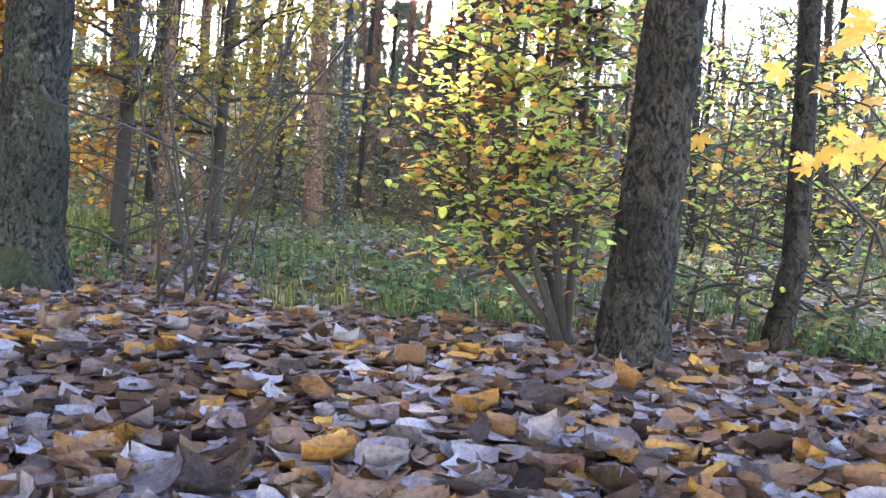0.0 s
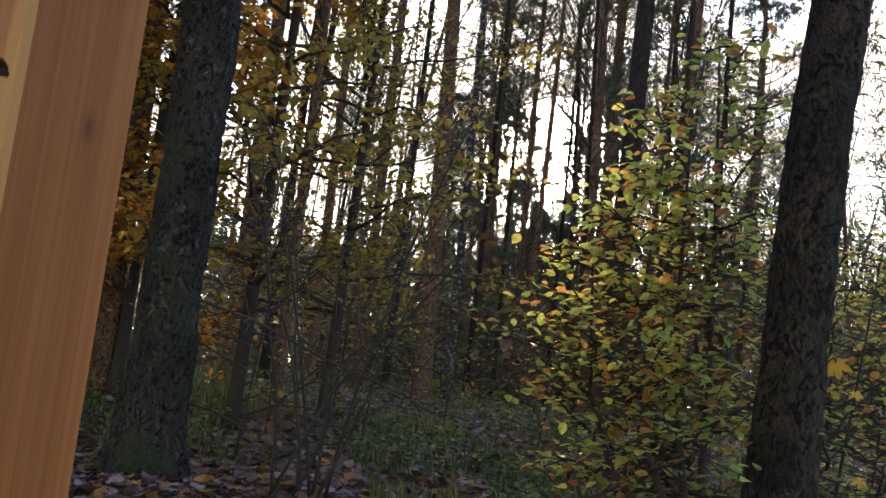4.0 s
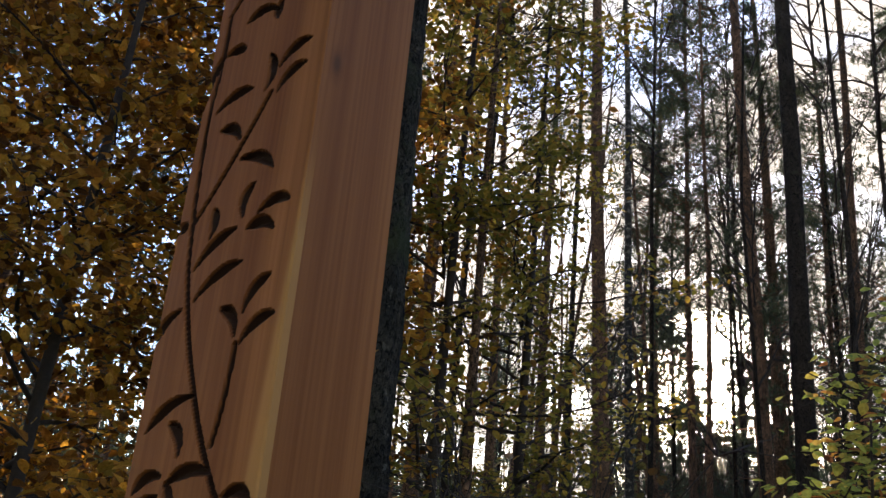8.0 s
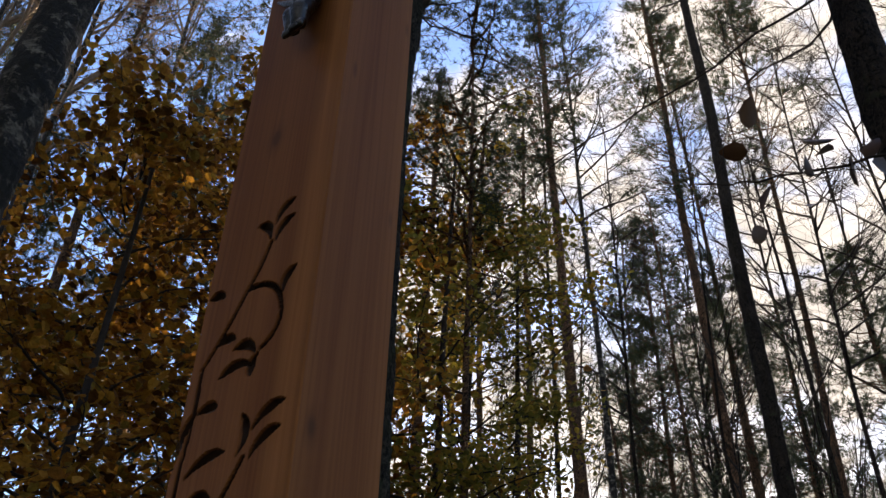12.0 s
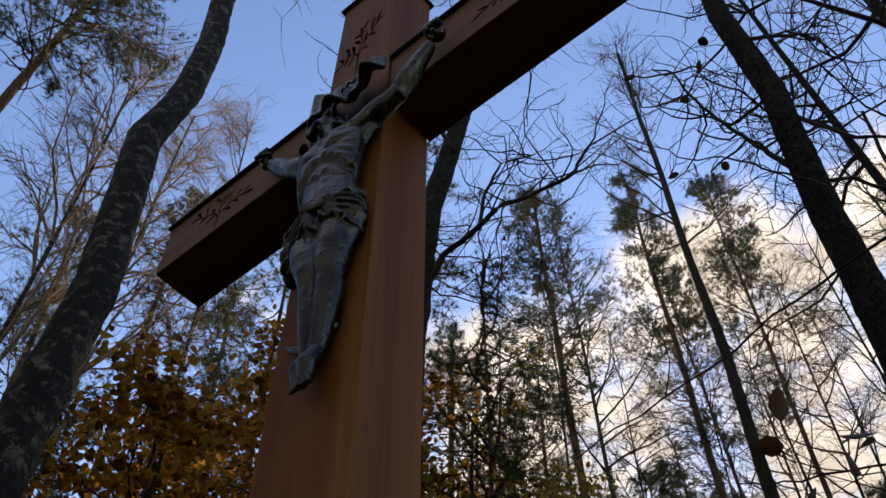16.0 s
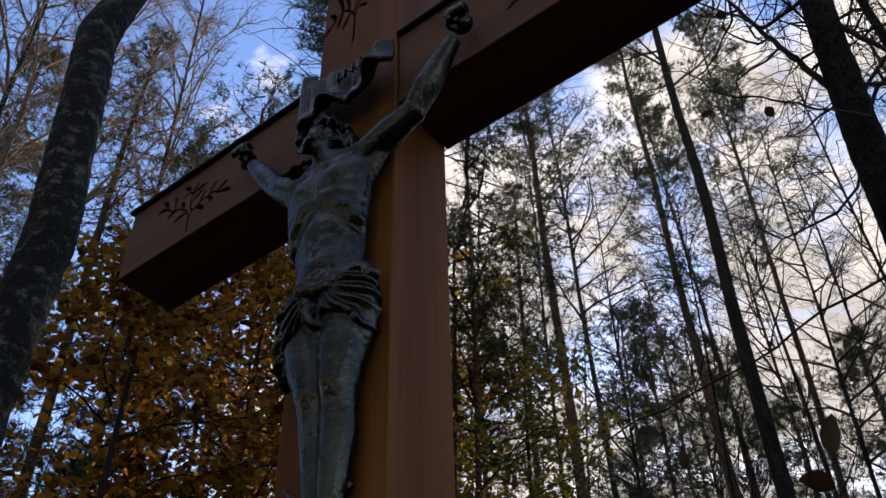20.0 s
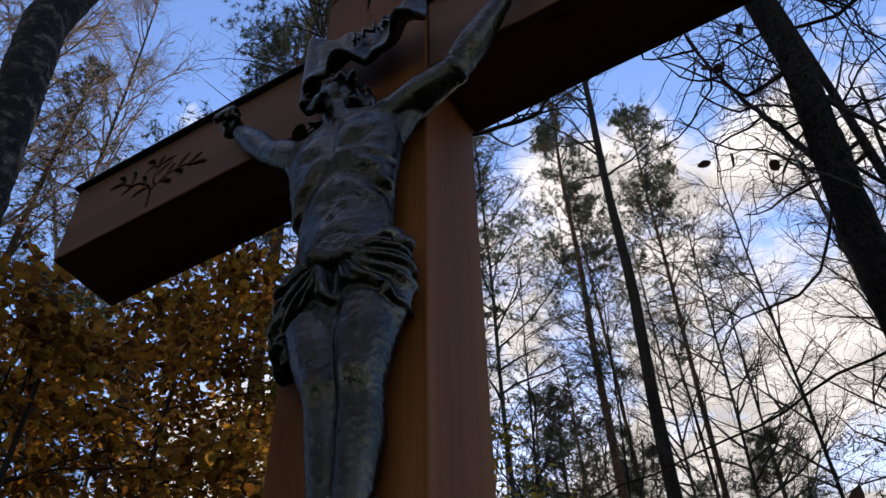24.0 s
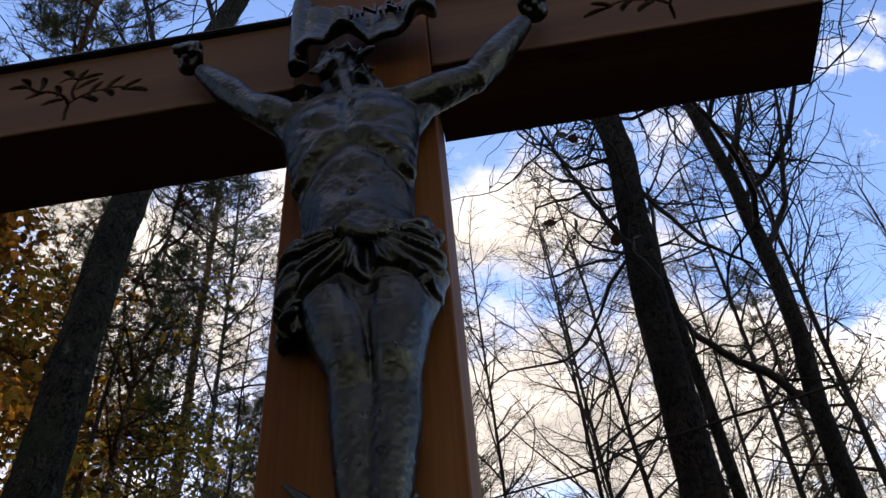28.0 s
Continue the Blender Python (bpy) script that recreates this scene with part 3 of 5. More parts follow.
def oak_crown(seed, h, r, limbs=22):
    """Crooked bare limbs, wide and twiggy; base at the origin."""
    rng = np.random.default_rng(seed)
    s = Shape()
    for i in range(limbs):
        q = (i + rng.uniform(0, 1)) / limbs
        az = rng.uniform(0, 2 * math.pi)
        ln = r * (1.1 - 0.5 * q) * rng.uniform(0.5, 1.1)
        p = wander((0, 0, q * h), (math.cos(az), math.sin(az), rng.uniform(0.1, 0.9)), ln, rng, 9, 0.3, 0.02)
        s.tube(p, np.linspace(0.021 * (1.15 - 0.6 * q), 0.005, 10), 5, cap=False)
        for _ in range(8):
            k = rng.integers(1, 9)
            a2 = az + rng.normal(0, 1.0)
            b = wander(p[k], (math.cos(a2), math.sin(a2), rng.uniform(-0.4, 0.8)), ln * rng.uniform(0.2, 0.5), rng, 6, 0.34)
            s.tube(b, np.linspace(0.0075, 0.003, 7), 4, cap=False)
            for _ in range(5):
                c = wander(b[rng.integers(1, 7)], rng.normal(0, 1, 3), rng.uniform(0.15, 0.5), rng, 4, 0.4)
                s.tube(c, np.linspace(0.0038, 0.002, 5), 3, cap=False)
    return s.mesh("crown", TWIG)


OAKS = [oak_crown(61 + i, 7.0, 2.4) for i in range(2)]
PINES = [pine_crown(11 + i, 9.0, 2.5, 76, 11, 17) for i in range(3)]
SPARSE_PINES = [pine_crown(31 + i, 9.0, 2.2, 48, 7, 13) for i in range(2)]
BIRCHES = [twig_crown(21 + i, 9.0, 2.6) for i in range(3)]
PALE_BIRCH = twig_crown(41, 6.0, 2.3, 34, PALE_TWIG, 6, 1.1)


def tree(kind, at, h, r, bend=((0, 0, 0), (1, 0, 0)), seed=1, mat=None, crown=0, crown_from=0.55, spread=1.0, label="", group="", stubs=0, near=False):
    rng = np.random.default_rng(seed)
    e = thing(kind, at, label, "tree", group)
    s, axis = trunk_shape(h, r, bend, rng, 56, 0.035) if near else trunk_shape(h, r, bend, rng)
    part("trunk", s, mat, e)
    if kind == "pine_tree":
        wood, green = (PINES + SPARSE_PINES)[crown]
        parts = [("branchwork", wood), ("crown", green)]
        ch = 9.0
    elif kind == "oak_tree":
        parts = [("crown", OAKS[crown % 2])]
        ch = 7.0
    else:
        parts = [("crown", BIRCHES[crown] if crown < 3 else PALE_BIRCH)]
        ch = 9.0 if crown < 3 else 6.0
    z0 = h * crown_from
    for name, me in parts:
        o = tagged(part(name, me, None, e), kind="stuff")
        a, b = axis(crown_from), axis(1.0)
        k = (h - z0 + 0.4) / ch
        # the crown follows the lean of the trunk above its base
        sx, sy = (b[0] - a[0]) / (h - z0), (b[1] - a[1]) / (h - z0)
        ang = rng.uniform(0, 6.28)
        o.matrix_local = Matrix.LocRotScale((a[0], a[1], z0), Vector((sx, sy, 1)).to_track_quat("Z", "Y") @ Euler((0, 0, ang)).to_quaternion(), (spread, spread, k))
    for _ in range(stubs):
        q = rng.uniform(0.2, crown_from)
        az = rng.uniform(0, 6.28)
        p = wander(axis(q), (math.cos(az), math.sin(az), rng.uniform(-0.1, 0.5)), rng.uniform(0.4, 1.6), rng, 5, 0.2)
        d = Shape()
        d.tube(p, np.linspace(0.014, 0.004, 6), 4, cap=False)
        for _ in range(4):
            k = rng.integers(1, 6)
            d.tube(wander(p[k], rng.normal(0, 1, 3), rng.uniform(0.15, 0.5), rng, 3, 0.3), [0.005, 0.004, 0.003, 0.002], 3, cap=False)
        part("dead_branch", d, TWIG, e)
    return e


def leafy_tree(kind, at, h, r, spread, limbs, leaves, size, mat, seed, label, low=0.12, bend=((0, 0, 0), (1, 0.2, 0)), droop=0.25, group="", tilt=1.0):
    rng = np.random.default_rng(seed)
    e = thing(kind, at, label, "tree" if h > 3 else "shrub", group)
    s, axis = trunk_shape(h, r, bend, rng, 8, 0.4)
    part("trunk", s, TWIG, e)
    wood, lf = leafy_crown(seed, h, spread, limbs, leaves, size, mat, low, droop, 0.022, tilt)
    tagged(part("branchwork", wood, None, e), kind="stuff")
    tagged(part("crown", lf, None, e), kind="stuff")
    return e


def build_trees():
    # the trunks close to the clearing and beside the cross
    NEAR_OAK = tree("oak_tree", Vector((0.77, 2.31, -0.16)), 20, 0.1, ((0, 0, 0), (0.03, 0.02, 0), (0.075, 0.07, 0), (0.1, 0.12, 0.02), (0.18, 0.09, 0.04), (0.25, 0.13, 0.04), (0.3, 0.2, 0.04), (0.36, 0.16, 0.05), (1, 0.9, 0.3)), 2, OAK_BARK, 0, 0.5, 1.2, "dark rough-barked trunk with peeling plates among saplings", near=True)
    OLD_TREE = tree("oak_tree", Vector((-2.33, 2.9, -0.18)), 20, 0.165, ((0, 0, 0), (0.23, -0.02, -0.02), (0.32, -0.02, 0.0), (0.36, 0.0, 0.03), (0.42, 0.06, 0.08), (0.5, 0.3, 0.28), (0.6, 0.6, 0.5), (1, 1.3, 0.9)), 3, MOSS_BARK, 1, 0.62, 1.1, "thick grey trunk with mossy cracked bark behind the cross", near=True)
    tree("birch_tree", Vector((-1.98, 0.17, -0.15)), 18, 0.128, ((0, 0, 0), (0.21, 0.0, 0.04), (0.245, 0.01, 0.07), (0.28, 0.0, 0.02), (0.32, -0.02, -0.04), (0.36, 0.01, 0.06), (0.4, 0.01, 0.06), (0.44, 0.0, 0.0), (1, 0.2, 0.3)), 4, BIRCH_BARK, 3, 0.55, 1.1, "old birch with mossy dark patches on pale bark", near=True)
    FORKED = tree("oak_tree", Vector((1.85, 3.75, -0.15)), 15, 0.085, ((0, 0, 0), (0.3, 0.07, 0), (0.345, 0.1, 0), (0.385, 0.21, 0), (0.48, 0.2, 0), (0.55, 0.12, 0), (1, 0.3, 0.3)), 5, OAK_BARK, 1, 0.42, 1.15, "dark forked trunk with wide bare limbs")
    tree("oak_tree", Vector((1.2, 3.35, -0.17)), 11, 0.05, ((0, 0, 0), (0.045, 0.09, 0), (0.1, 0.05, 0), (0.2, 0.06, 0), (0.5, 0.02, 0), (1, -0.1, 0)), 6, OAK_BARK, 0, 0.5, 0.6, "slim crooked grey trunk with a knot")
    # limbs that stand out before the sky: (tree, points, thickness, side twigs, their length)
    rng = np.random.default_rng(171)
    limbs = ((OLD_TREE, [(-2.28, 3.0, 6.7), (-2.24, 3.0, 7.15), (-2.05, 3.0, 7.41), (-1.7, 3.0, 7.45), (-1.45, 3.0, 7.58), (-1.1, 3.0, 7.43), (-0.68, 3.0, 7.34), (-0.5, 3.0, 7.6)], 0.036, 26, 1.1),
             (OLD_TREE, [(-1.67, 3.0, 7.43), (-1.59, 3.0, 7.89), (-1.38, 3.0, 8.22), (-1.05, 3.0, 8.02)], 0.02, 14, 0.9),
             (OLD_TREE, [(-2.25, 3.0, 7.6), (-2.3, 2.8, 8.3), (-2.5, 2.6, 9.2), (-2.7, 2.4, 10.2)], 0.03, 22, 1.2),
             (OLD_TREE, [(-2.0, 3.1, 9.2), (-2.2, 2.9, 10.0), (-2.2, 2.7, 11.2)], 0.03, 18, 1.2),
             (NEAR_OAK, [(0.89, 2.35, 5.0), (0.83, 2.35, 5.21), (0.75, 2.35, 5.46), (0.68, 2.35, 5.71), (0.57, 2.33, 6.11), (0.5, 2.3, 6.6)], 0.02, 12, 0.7),
             (NEAR_OAK, [(0.96, 2.35, 5.62), (1.05, 2.33, 5.37), (1.2, 2.3, 5.0), (1.4, 2.3, 4.8)], 0.017, 12, 0.7),
             (NEAR_OAK, [(0.97, 2.35, 5.82), (0.69, 2.3, 5.69), (0.6, 2.3, 5.88), (0.34, 2.25, 6.26)], 0.012, 10, 0.5),
             (NEAR_OAK, [(0.93, 2.35, 6.62), (1.14, 2.3, 6.3), (1.3, 2.3, 6.1), (1.5, 2.3, 6.3)], 0.016, 12, 0.7),
             (FORKED, [(1.93, 3.75, 4.85), (1.87, 3.75, 5.01), (1.71, 3.72, 5.21), (1.54, 3.7, 5.33), (1.38, 3.7, 5.55), (1.3, 3.7, 5.81), (1.33, 3.7, 6.3), (1.4, 3.7, 7.0)], 0.034, 20, 0.8),
             (FORKED, [(2.05, 3.75, 6.2), (2.3, 3.7, 6.6), (2.5, 3.6, 7.3), (2.7, 3.6, 8.2)], 0.028, 20, 0.9))
    for owner, pts, thick, n, ln in limbs:
        s = Shape()
        pts = np.array(pts) - np.array(owner.location)
        k = np.linspace(0, len(pts) - 1, len(pts) * 4)
        smooth = np.stack([np.interp(k, range(len(pts)), pts[:, i]) for i in range(3)], 1) + rng.normal(0, thick * 0.16, (len(k), 3))
        s.tube(smooth, np.linspace(thick, thick * 0.35, len(k)), 8)
        for _ in range(n):
            p = wander(smooth[rng.integers(2, len(k))], (rng.normal(0.1, 0.6), rng.normal(0, 0.5), rng.normal(0.35, 0.5)), ln * rng.uniform(0.5, 1.3), rng, 7, 0.26, 0.04)
            s.tube(p, np.linspace(min(0.009, thick * 0.4), 0.0022, 8), 5, cap=False)
            for _ in range(4):
                s.tube(wander(p[rng.integers(1, 8)], rng.normal(0, 1, 3) + [0, 0, 0.3], rng.uniform(0.15, 0.5), rng, 4, 0.3), np.linspace(0.0036, 0.0014, 5), 3, cap=False)
        part("limb", s, TWIG, owner)
    # the pines and birches that can be told apart behind the clearing: bearing, distance, height, radius, crown, its base, lean
    rows = [("pine_tree", -27.6, 14.5, 22.3, 0.15, 0, 0.62, -0.5), ("birch_tree", -26.0, 15.5, 21.5, 0.085, 1, 0.6, -0.3), ("pine_tree", -17.9, 17.0, 25.6, 0.15, 1, 0.56, -0.4), ("pine_tree", -16.8, 18.0, 22.0, 0.085, 3, 0.66, -0.5),
            ("birch_tree", -16.0, 14.0, 28.5, 0.17, 0, 0.62, 0.1), ("pine_tree", -12.9, 17.0, 23.3, 0.1, 2, 0.62, 0.4), ("birch_tree", -13.5, 20.0, 22.0, 0.07, 2, 0.55, -0.2), ("pine_tree", -22.2, 20.0, 16.0, 0.1, 0, 0.46, 0.0),
            ("birch_tree", -23.2, 22.0, 14.0, 0.06, 1, 0.5, 0.0), ("birch_tree", -19.9, 19.0, 15.0, 0.05, 2, 0.5, 0.2), ("pine_tree", -21.5, 18.0, 15.5, 0.075, 4, 0.55, 0.1), ("birch_tree", -19.1, 24.0, 17.0, 0.06, 0, 0.45, -0.2), ("birch_tree", -24.9, 18.0, 18.0, 0.06, 2, 0.5, 0.2), ("pine_tree", -24.4, 22.0, 17.5, 0.1, 2, 0.5, 0.2), ("birch_tree", 7.5, 16.0, 19.5, 0.09, 1, 0.45, -1.2), ("birch_tree", 1.8, 16.0, 18.5, 0.08, 2, 0.45, -0.2), ("birch_tree", 3.2, 15.5, 19.0, 0.07, 0, 0.5, -0.6),
            ("birch_tree", -4.0, 17.0, 19.5, 0.07, 1, 0.5, -0.4), ("birch_tree", 10.0, 17.0, 20.0, 0.09, 2, 0.5, -0.4), ("birch_tree", 13.0, 13.0, 16.5, 0.08, 0, 0.45, 0.3), ("pine_tree", 15.5, 15.0, 14.5, 0.11, 3, 0.5, 0.2), ("birch_tree", 19.0, 12.0, 16.0, 0.09, 1, 0.5, 0.2), ("birch_tree", -8.5, 19.0, 19.0, 0.07, 0, 0.5, 0.2),
            ("pine_tree", -47.0, 8.7, 17.5, 0.115, 1, 0.6, 0.2), ("pine_tree", -66.0, 11.0, 15.5, 0.11, 3, 0.5, 0.0), ("birch_tree", -62.0, 14.0, 23.0, 0.08, 3, 0.55, 0.0), ("birch_tree", -70.0, 11.0, 18.0, 0.07, 3, 0.5, 0.3), ("pine_tree", -86.0, 8.0, 18.5, 0.13, 0, 0.68, 0.0), ("birch_tree", -76.0, 9.5, 16.0, 0.07, 3, 0.5, 0.2),
            ("pine_tree", -31.8, 16.0, 17.5, 0.1, 3, 0.5, 0.1), ("pine_tree", -34.7, 14.5, 15.0, 0.09, 4, 0.5, -0.2), ("pine_tree", -39.6, 12.5, 14.5, 0.13, 3, 0.5, 0.1), ("pine_tree", -55.0, 10.5, 14.0, 0.1, 4, 0.5, 0.0), ("pine_tree", -59.0, 14.0, 16.0, 0.13, 2, 0.5, 0.0), ("pine_tree", -73.0, 15.0, 18.0, 0.14, 2, 0.5, 0.0),
            ("birch_tree", -37.5, 16.0, 17.0, 0.09, 2, 0.5, 0.2), ("birch_tree", -30.0, 19.0, 21.0, 0.08, 0, 0.55, 0.2), ("birch_tree", -10.4, 16.0, 17.5, 0.06, 1, 0.5, 0.3), ("pine_tree", -36.5, 7.4, 10.0, 0.05, 4, 0.6, 0.1)]
    for i, (kind, az, d, h, r, c, low, lean) in enumerate(rows):
        rng = random.Random(100 + i)
        b = ((0, 0, 0), (0.5, lean * 0.5 + rng.uniform(-0.12, 0.12), 0), (1, lean, rng.uniform(-0.3, 0.3)))
        mat = PINE_BARK if kind == "pine_tree" else (BIRCH_BARK if i in (1, 25, 26, 28) else OAK_BARK)
        tree(kind, spot(az, d), h, r, b, 50 + i, mat, c, low, 1.0, "tall pine with a bare trunk and dark needle crown" if kind == "pine_tree" else "tall slender birch with a bare autumn crown", "trees of the forest", 6 if d < 18 and kind == "pine_tree" else 0)
    rr = random.Random(77)
    for i in range(26):
        az, d, h = rr.uniform(-66, 32), rr.uniform(12.5, 24), rr.uniform(9, 17)
        if abs(az + 20.8) < 1.2:
            az += 3
        b = ((0, 0, 0), (0.5, rr.uniform(-0.3, 0.3), 0), (1, rr.uniform(-0.7, 0.7), rr.uniform(-0.3, 0.3)))
        tree("birch_tree", spot(az, d), h, rr.uniform(0.035, 0.07), b, 200 + i, OAK_BARK, i % 3, rr.uniform(0.15, 0.4), 0.6, "slender bare young tree with fine twigs", "trees of the forest")
    for i, (az, d, h) in enumerate(((-24.6, 21, 11), (-17.4, 18, 13), (-14.2, 19, 12), (-8.0, 17, 12), (-23.3, 27, 9.5), (-19.0, 29, 8), (-21.2, 33, 6.4), (-22.2, 30, 8.0), (-27.0, 25, 8.0), (-62, 12.5, 11.5), (-69, 12.5, 11.0), (-76, 11.5, 9.5), (-56, 13, 10.5), (-50, 13.5, 10), (-44, 14, 9.5))):
        b = ((0, 0, 0), (1, rr.uniform(-0.3, 0.3), 0))
        tree("pine_tree", spot(az, d), h, 0.09, b, 260 + i, PINE_BARK, i % 3, 0.22, 0.95, "young pine with needles almost to the ground", "trees of the forest")
    # leafy understorey
    for az, d, h, sp, n, mat, seed, lab in ((-63, 6.6, 6.8, 2.2, 9000, AMBER, 1, "amber"), (-54, 7.8, 8.6, 2.4, 11000, AMBER, 2, "amber"), (-46, 8.6, 9.6, 2.3, 9500, AMBER, 7, "amber"), (-39, 7.6, 8.0, 2.1, 8200, OLIVE, 3, "olive-gold"), (-33.5, 8.8, 7.6, 1.9, 7000, OLIVE, 4, "olive-gold"), (-71, 7.5, 6.2, 2.2, 8000, AMBER, 5, "amber")):
        leafy_tree("young_lime_tree", spot(az, d), h, 0.06, sp, 52, n, 0.092 if mat is AMBER else 0.072, mat, seed, "young tree hung with %s autumn leaves" % lab, group="leafy young trees")
    # the sapling bush beside the near trunk, and shrubs round it
    for k, (az, d, h, sp, n) in enumerate(((-9.6, 3.4, 2.0, 0.42, 760), (-11.8, 3.3, 1.75, 0.46, 840), (-14.2, 3.2, 1.5, 0.5, 860), (-16.5, 3.3, 1.15, 0.46, 620), (-13.0, 3.6, 1.4, 0.5, 600))):
        root, at2 = np.array((0.52, 2.42)), np.array(spot(az, d))[:2]
        sapling = leafy_tree("sapling_bush", spot(az, d), h, 0.015, sp, 17, int(n * 0.95), 0.043, GREENGOLD, 11 + k, "sapling with thin stems and green, yellow and orange leaves", 0.16, ((0, *(root + (0.03 * k, 0.03 * (k % 2)) - at2)), (0.16, *((root - at2) * 0.6)), (0.42, 0, 0), (1, 0.05 * (k % 3 - 1), 0)), 0.05, "saplings by the trunk", 0.75)
        rng = np.random.default_rng(90 + k)
        dead = Shape()
        c = np.repeat(np.stack([rng.normal(0, sp * 0.35, 6), rng.normal(0, sp * 0.3, 6), h * rng.uniform(0.25, 0.75, 6)], 1), 9, 0)
        dead.leaves(c + rng.normal(0, 0.035, c.shape), rng.uniform(0.035, 0.07, len(c)), rng, 1.6, 0.34, 0.6)
        tagged(part("dead_leaves", dead, BROWNLEAF, sapling, "clumps of withered brown leaves", smooth=False), kind="stuff")
    for i, (az, d, h, n) in enumerate(((-3.0, 4.6, 1.5, 420), (-0.5, 5.2, 1.6, 420), (2.5, 4.8, 1.5, 420), (-1, 6.5, 2.0, 450), (4.5, 6.0, 1.9, 450), (6.0, 4.4, 1.4, 400), (-10, 7.0, 1.5, 380), (-20, 8.5, 1.1, 260), (-31, 7.6, 1.5, 260), (-38.5, 6.2, 1.8, 320), (-26, 10.5, 1.3, 260))):
        leafy_tree("shrub", spot(az, d), h, 0.01, 0.8, 18, n, 0.045, GREENGOLD if i < 7 else OLIVE, 30 + i, "thin wild shrub with small yellowing leaves", 0.1, group="wild shrubs", droop=0.1, tilt=0.7)
    # unseen trees added on the near side, at the camera's back, shading the cross
    rr = random.Random(5)
    for i in range(14):
        az, d, h = 80 + 190 * (i + rr.random()) / 14, rr.uniform(5.0, 12), rr.uniform(11, 16)
        tree("pine_tree", spot(az, d), h, rr.uniform(0.1, 0.16), ((0, 0, 0), (1, rr.uniform(-0.4, 0.4), 0)), 300 + i, PINE_BARK, 3 + i % 2, rr.uniform(0.25, 0.45), 1.3, "tall pine with a bare trunk and dark needle crown", "trees of the forest")
    # a closer, low-branched row, also unseen, added to darken the front faces
    for i in range(11):
        az, d = 125 + 138 * (i + rr.random()) / 11, rr.uniform(5.5, 8.5)
        tree("pine_tree", spot(az, d), rr.uniform(9, 12), 0.1, ((0, 0, 0), (1, rr.uniform(-0.3, 0.3), 0)), 340 + i, PINE_BARK, i % 3, 0.14, 1.35, "unseen young pine added as a light block, branched almost to the ground", "trees of the forest")
    # bare many-stemmed shrub at the edge of the leaves
    rng = np.random.default_rng(71)
    e = thing("bare_shrub", (-1.36, 2.95, -0.15), "leafless many-stemmed shrub with thin dark stems", "shrub")
    for k in range(9):
        p = wander((rng.normal(0, 0.08), rng.normal(0, 0.08), -0.05), (rng.normal(0.05, 0.22), rng.normal(0, 0.15), 1), rng.uniform(0.9, 2.3), rng, 7, 0.1)
        s = Shape()
        s.tube(p, np.linspace(0.009, 0.0025, 8), 6)
        for _ in range(7):
            s.tube(wander(p[rng.integers(2, 8)], (rng.normal(0, 1), rng.normal(0, 1), rng.uniform(0, 1)), rng.uniform(0.2, 0.7), rng, 4, 0.22), np.linspace(0.0045, 0.0015, 5), 4, cap=False)
        part("stem", s, TWIG, e)
    # a long dead bough reaching out from the thick trunk, and one hanging from the slim trunk
    for pts, thick, n, lab in (([(-2.2, 2.8, 0.78), (-1.95, 2.6, 0.68), (-1.6, 2.66, 0.6), (-1.25, 2.8, 0.45), (-0.9, 3.0, 0.32)], 0.011, 14, "long thin dead bough across the undergrowth"),
                               ([(1.2, 3.32, 1.56), (1.19, 3.1, 1.42), (1.27, 2.75, 1.26), (1.42, 2.5, 1.1), (1.57, 2.33, 0.98)], 0.012, 10, "thin bare bough hanging from the slim trunk")):
        bough = np.array(pts)
        e = thing("dead_bough", tuple(bough[0]), lab, "branch", "dead boughs")
        s = Shape()
        s.tube(bough - bough[0], np.linspace(thick, 0.004, 5), 7)
        part("stem", s, TWIG, e)
        for _ in range(n):
            s = Shape()
            s.tube(wander(bough[rng.integers(1, 5)] - bough[0], (rng.normal(0.2, 0.6), rng.normal(0, 0.5), rng.normal(0, 0.6)), rng.uniform(0.15, 0.55), rng, 4, 0.25), np.linspace(0.004, 0.0015, 5), 4, cap=False)
            part("twig", s, TWIG, e)


build_trees()


# ---- the cross ----
HW, DEPTH, TOP = 0.135, 0.186, 4.37
BAR_LO, BAR_HI, BAR_L, BAR_R, BAR_BACK = 3.365, 3.615, -0.902, 0.892, 0.198


def stroke(x0, z0, x1, z1, sag, r0=0.0015, r1=0.0085, r2=0.001):
    """A carved stroke from one end to the other, bowed to its left by sag, swelling to r1."""
    t = np.linspace(0, 1, 15)
    dx, dz = x1 - x0, z1 - z0
    ln = math.hypot(dx, dz)
    nx, nz = -dz / ln, dx / ln
    b = 4 * sag * t * (1 - t)
    r = np.where(t < 0.6, r0 + (r1 - r0) * np.sin(t / 0.6 * math.pi / 2), r2 + (r1 - r2) * np.cos((t - 0.6) / 0.4 * math.pi / 2))
    return np.stack([x0 + dx * t + nx * b, z0 + dz * t + nz * b, r], 1)


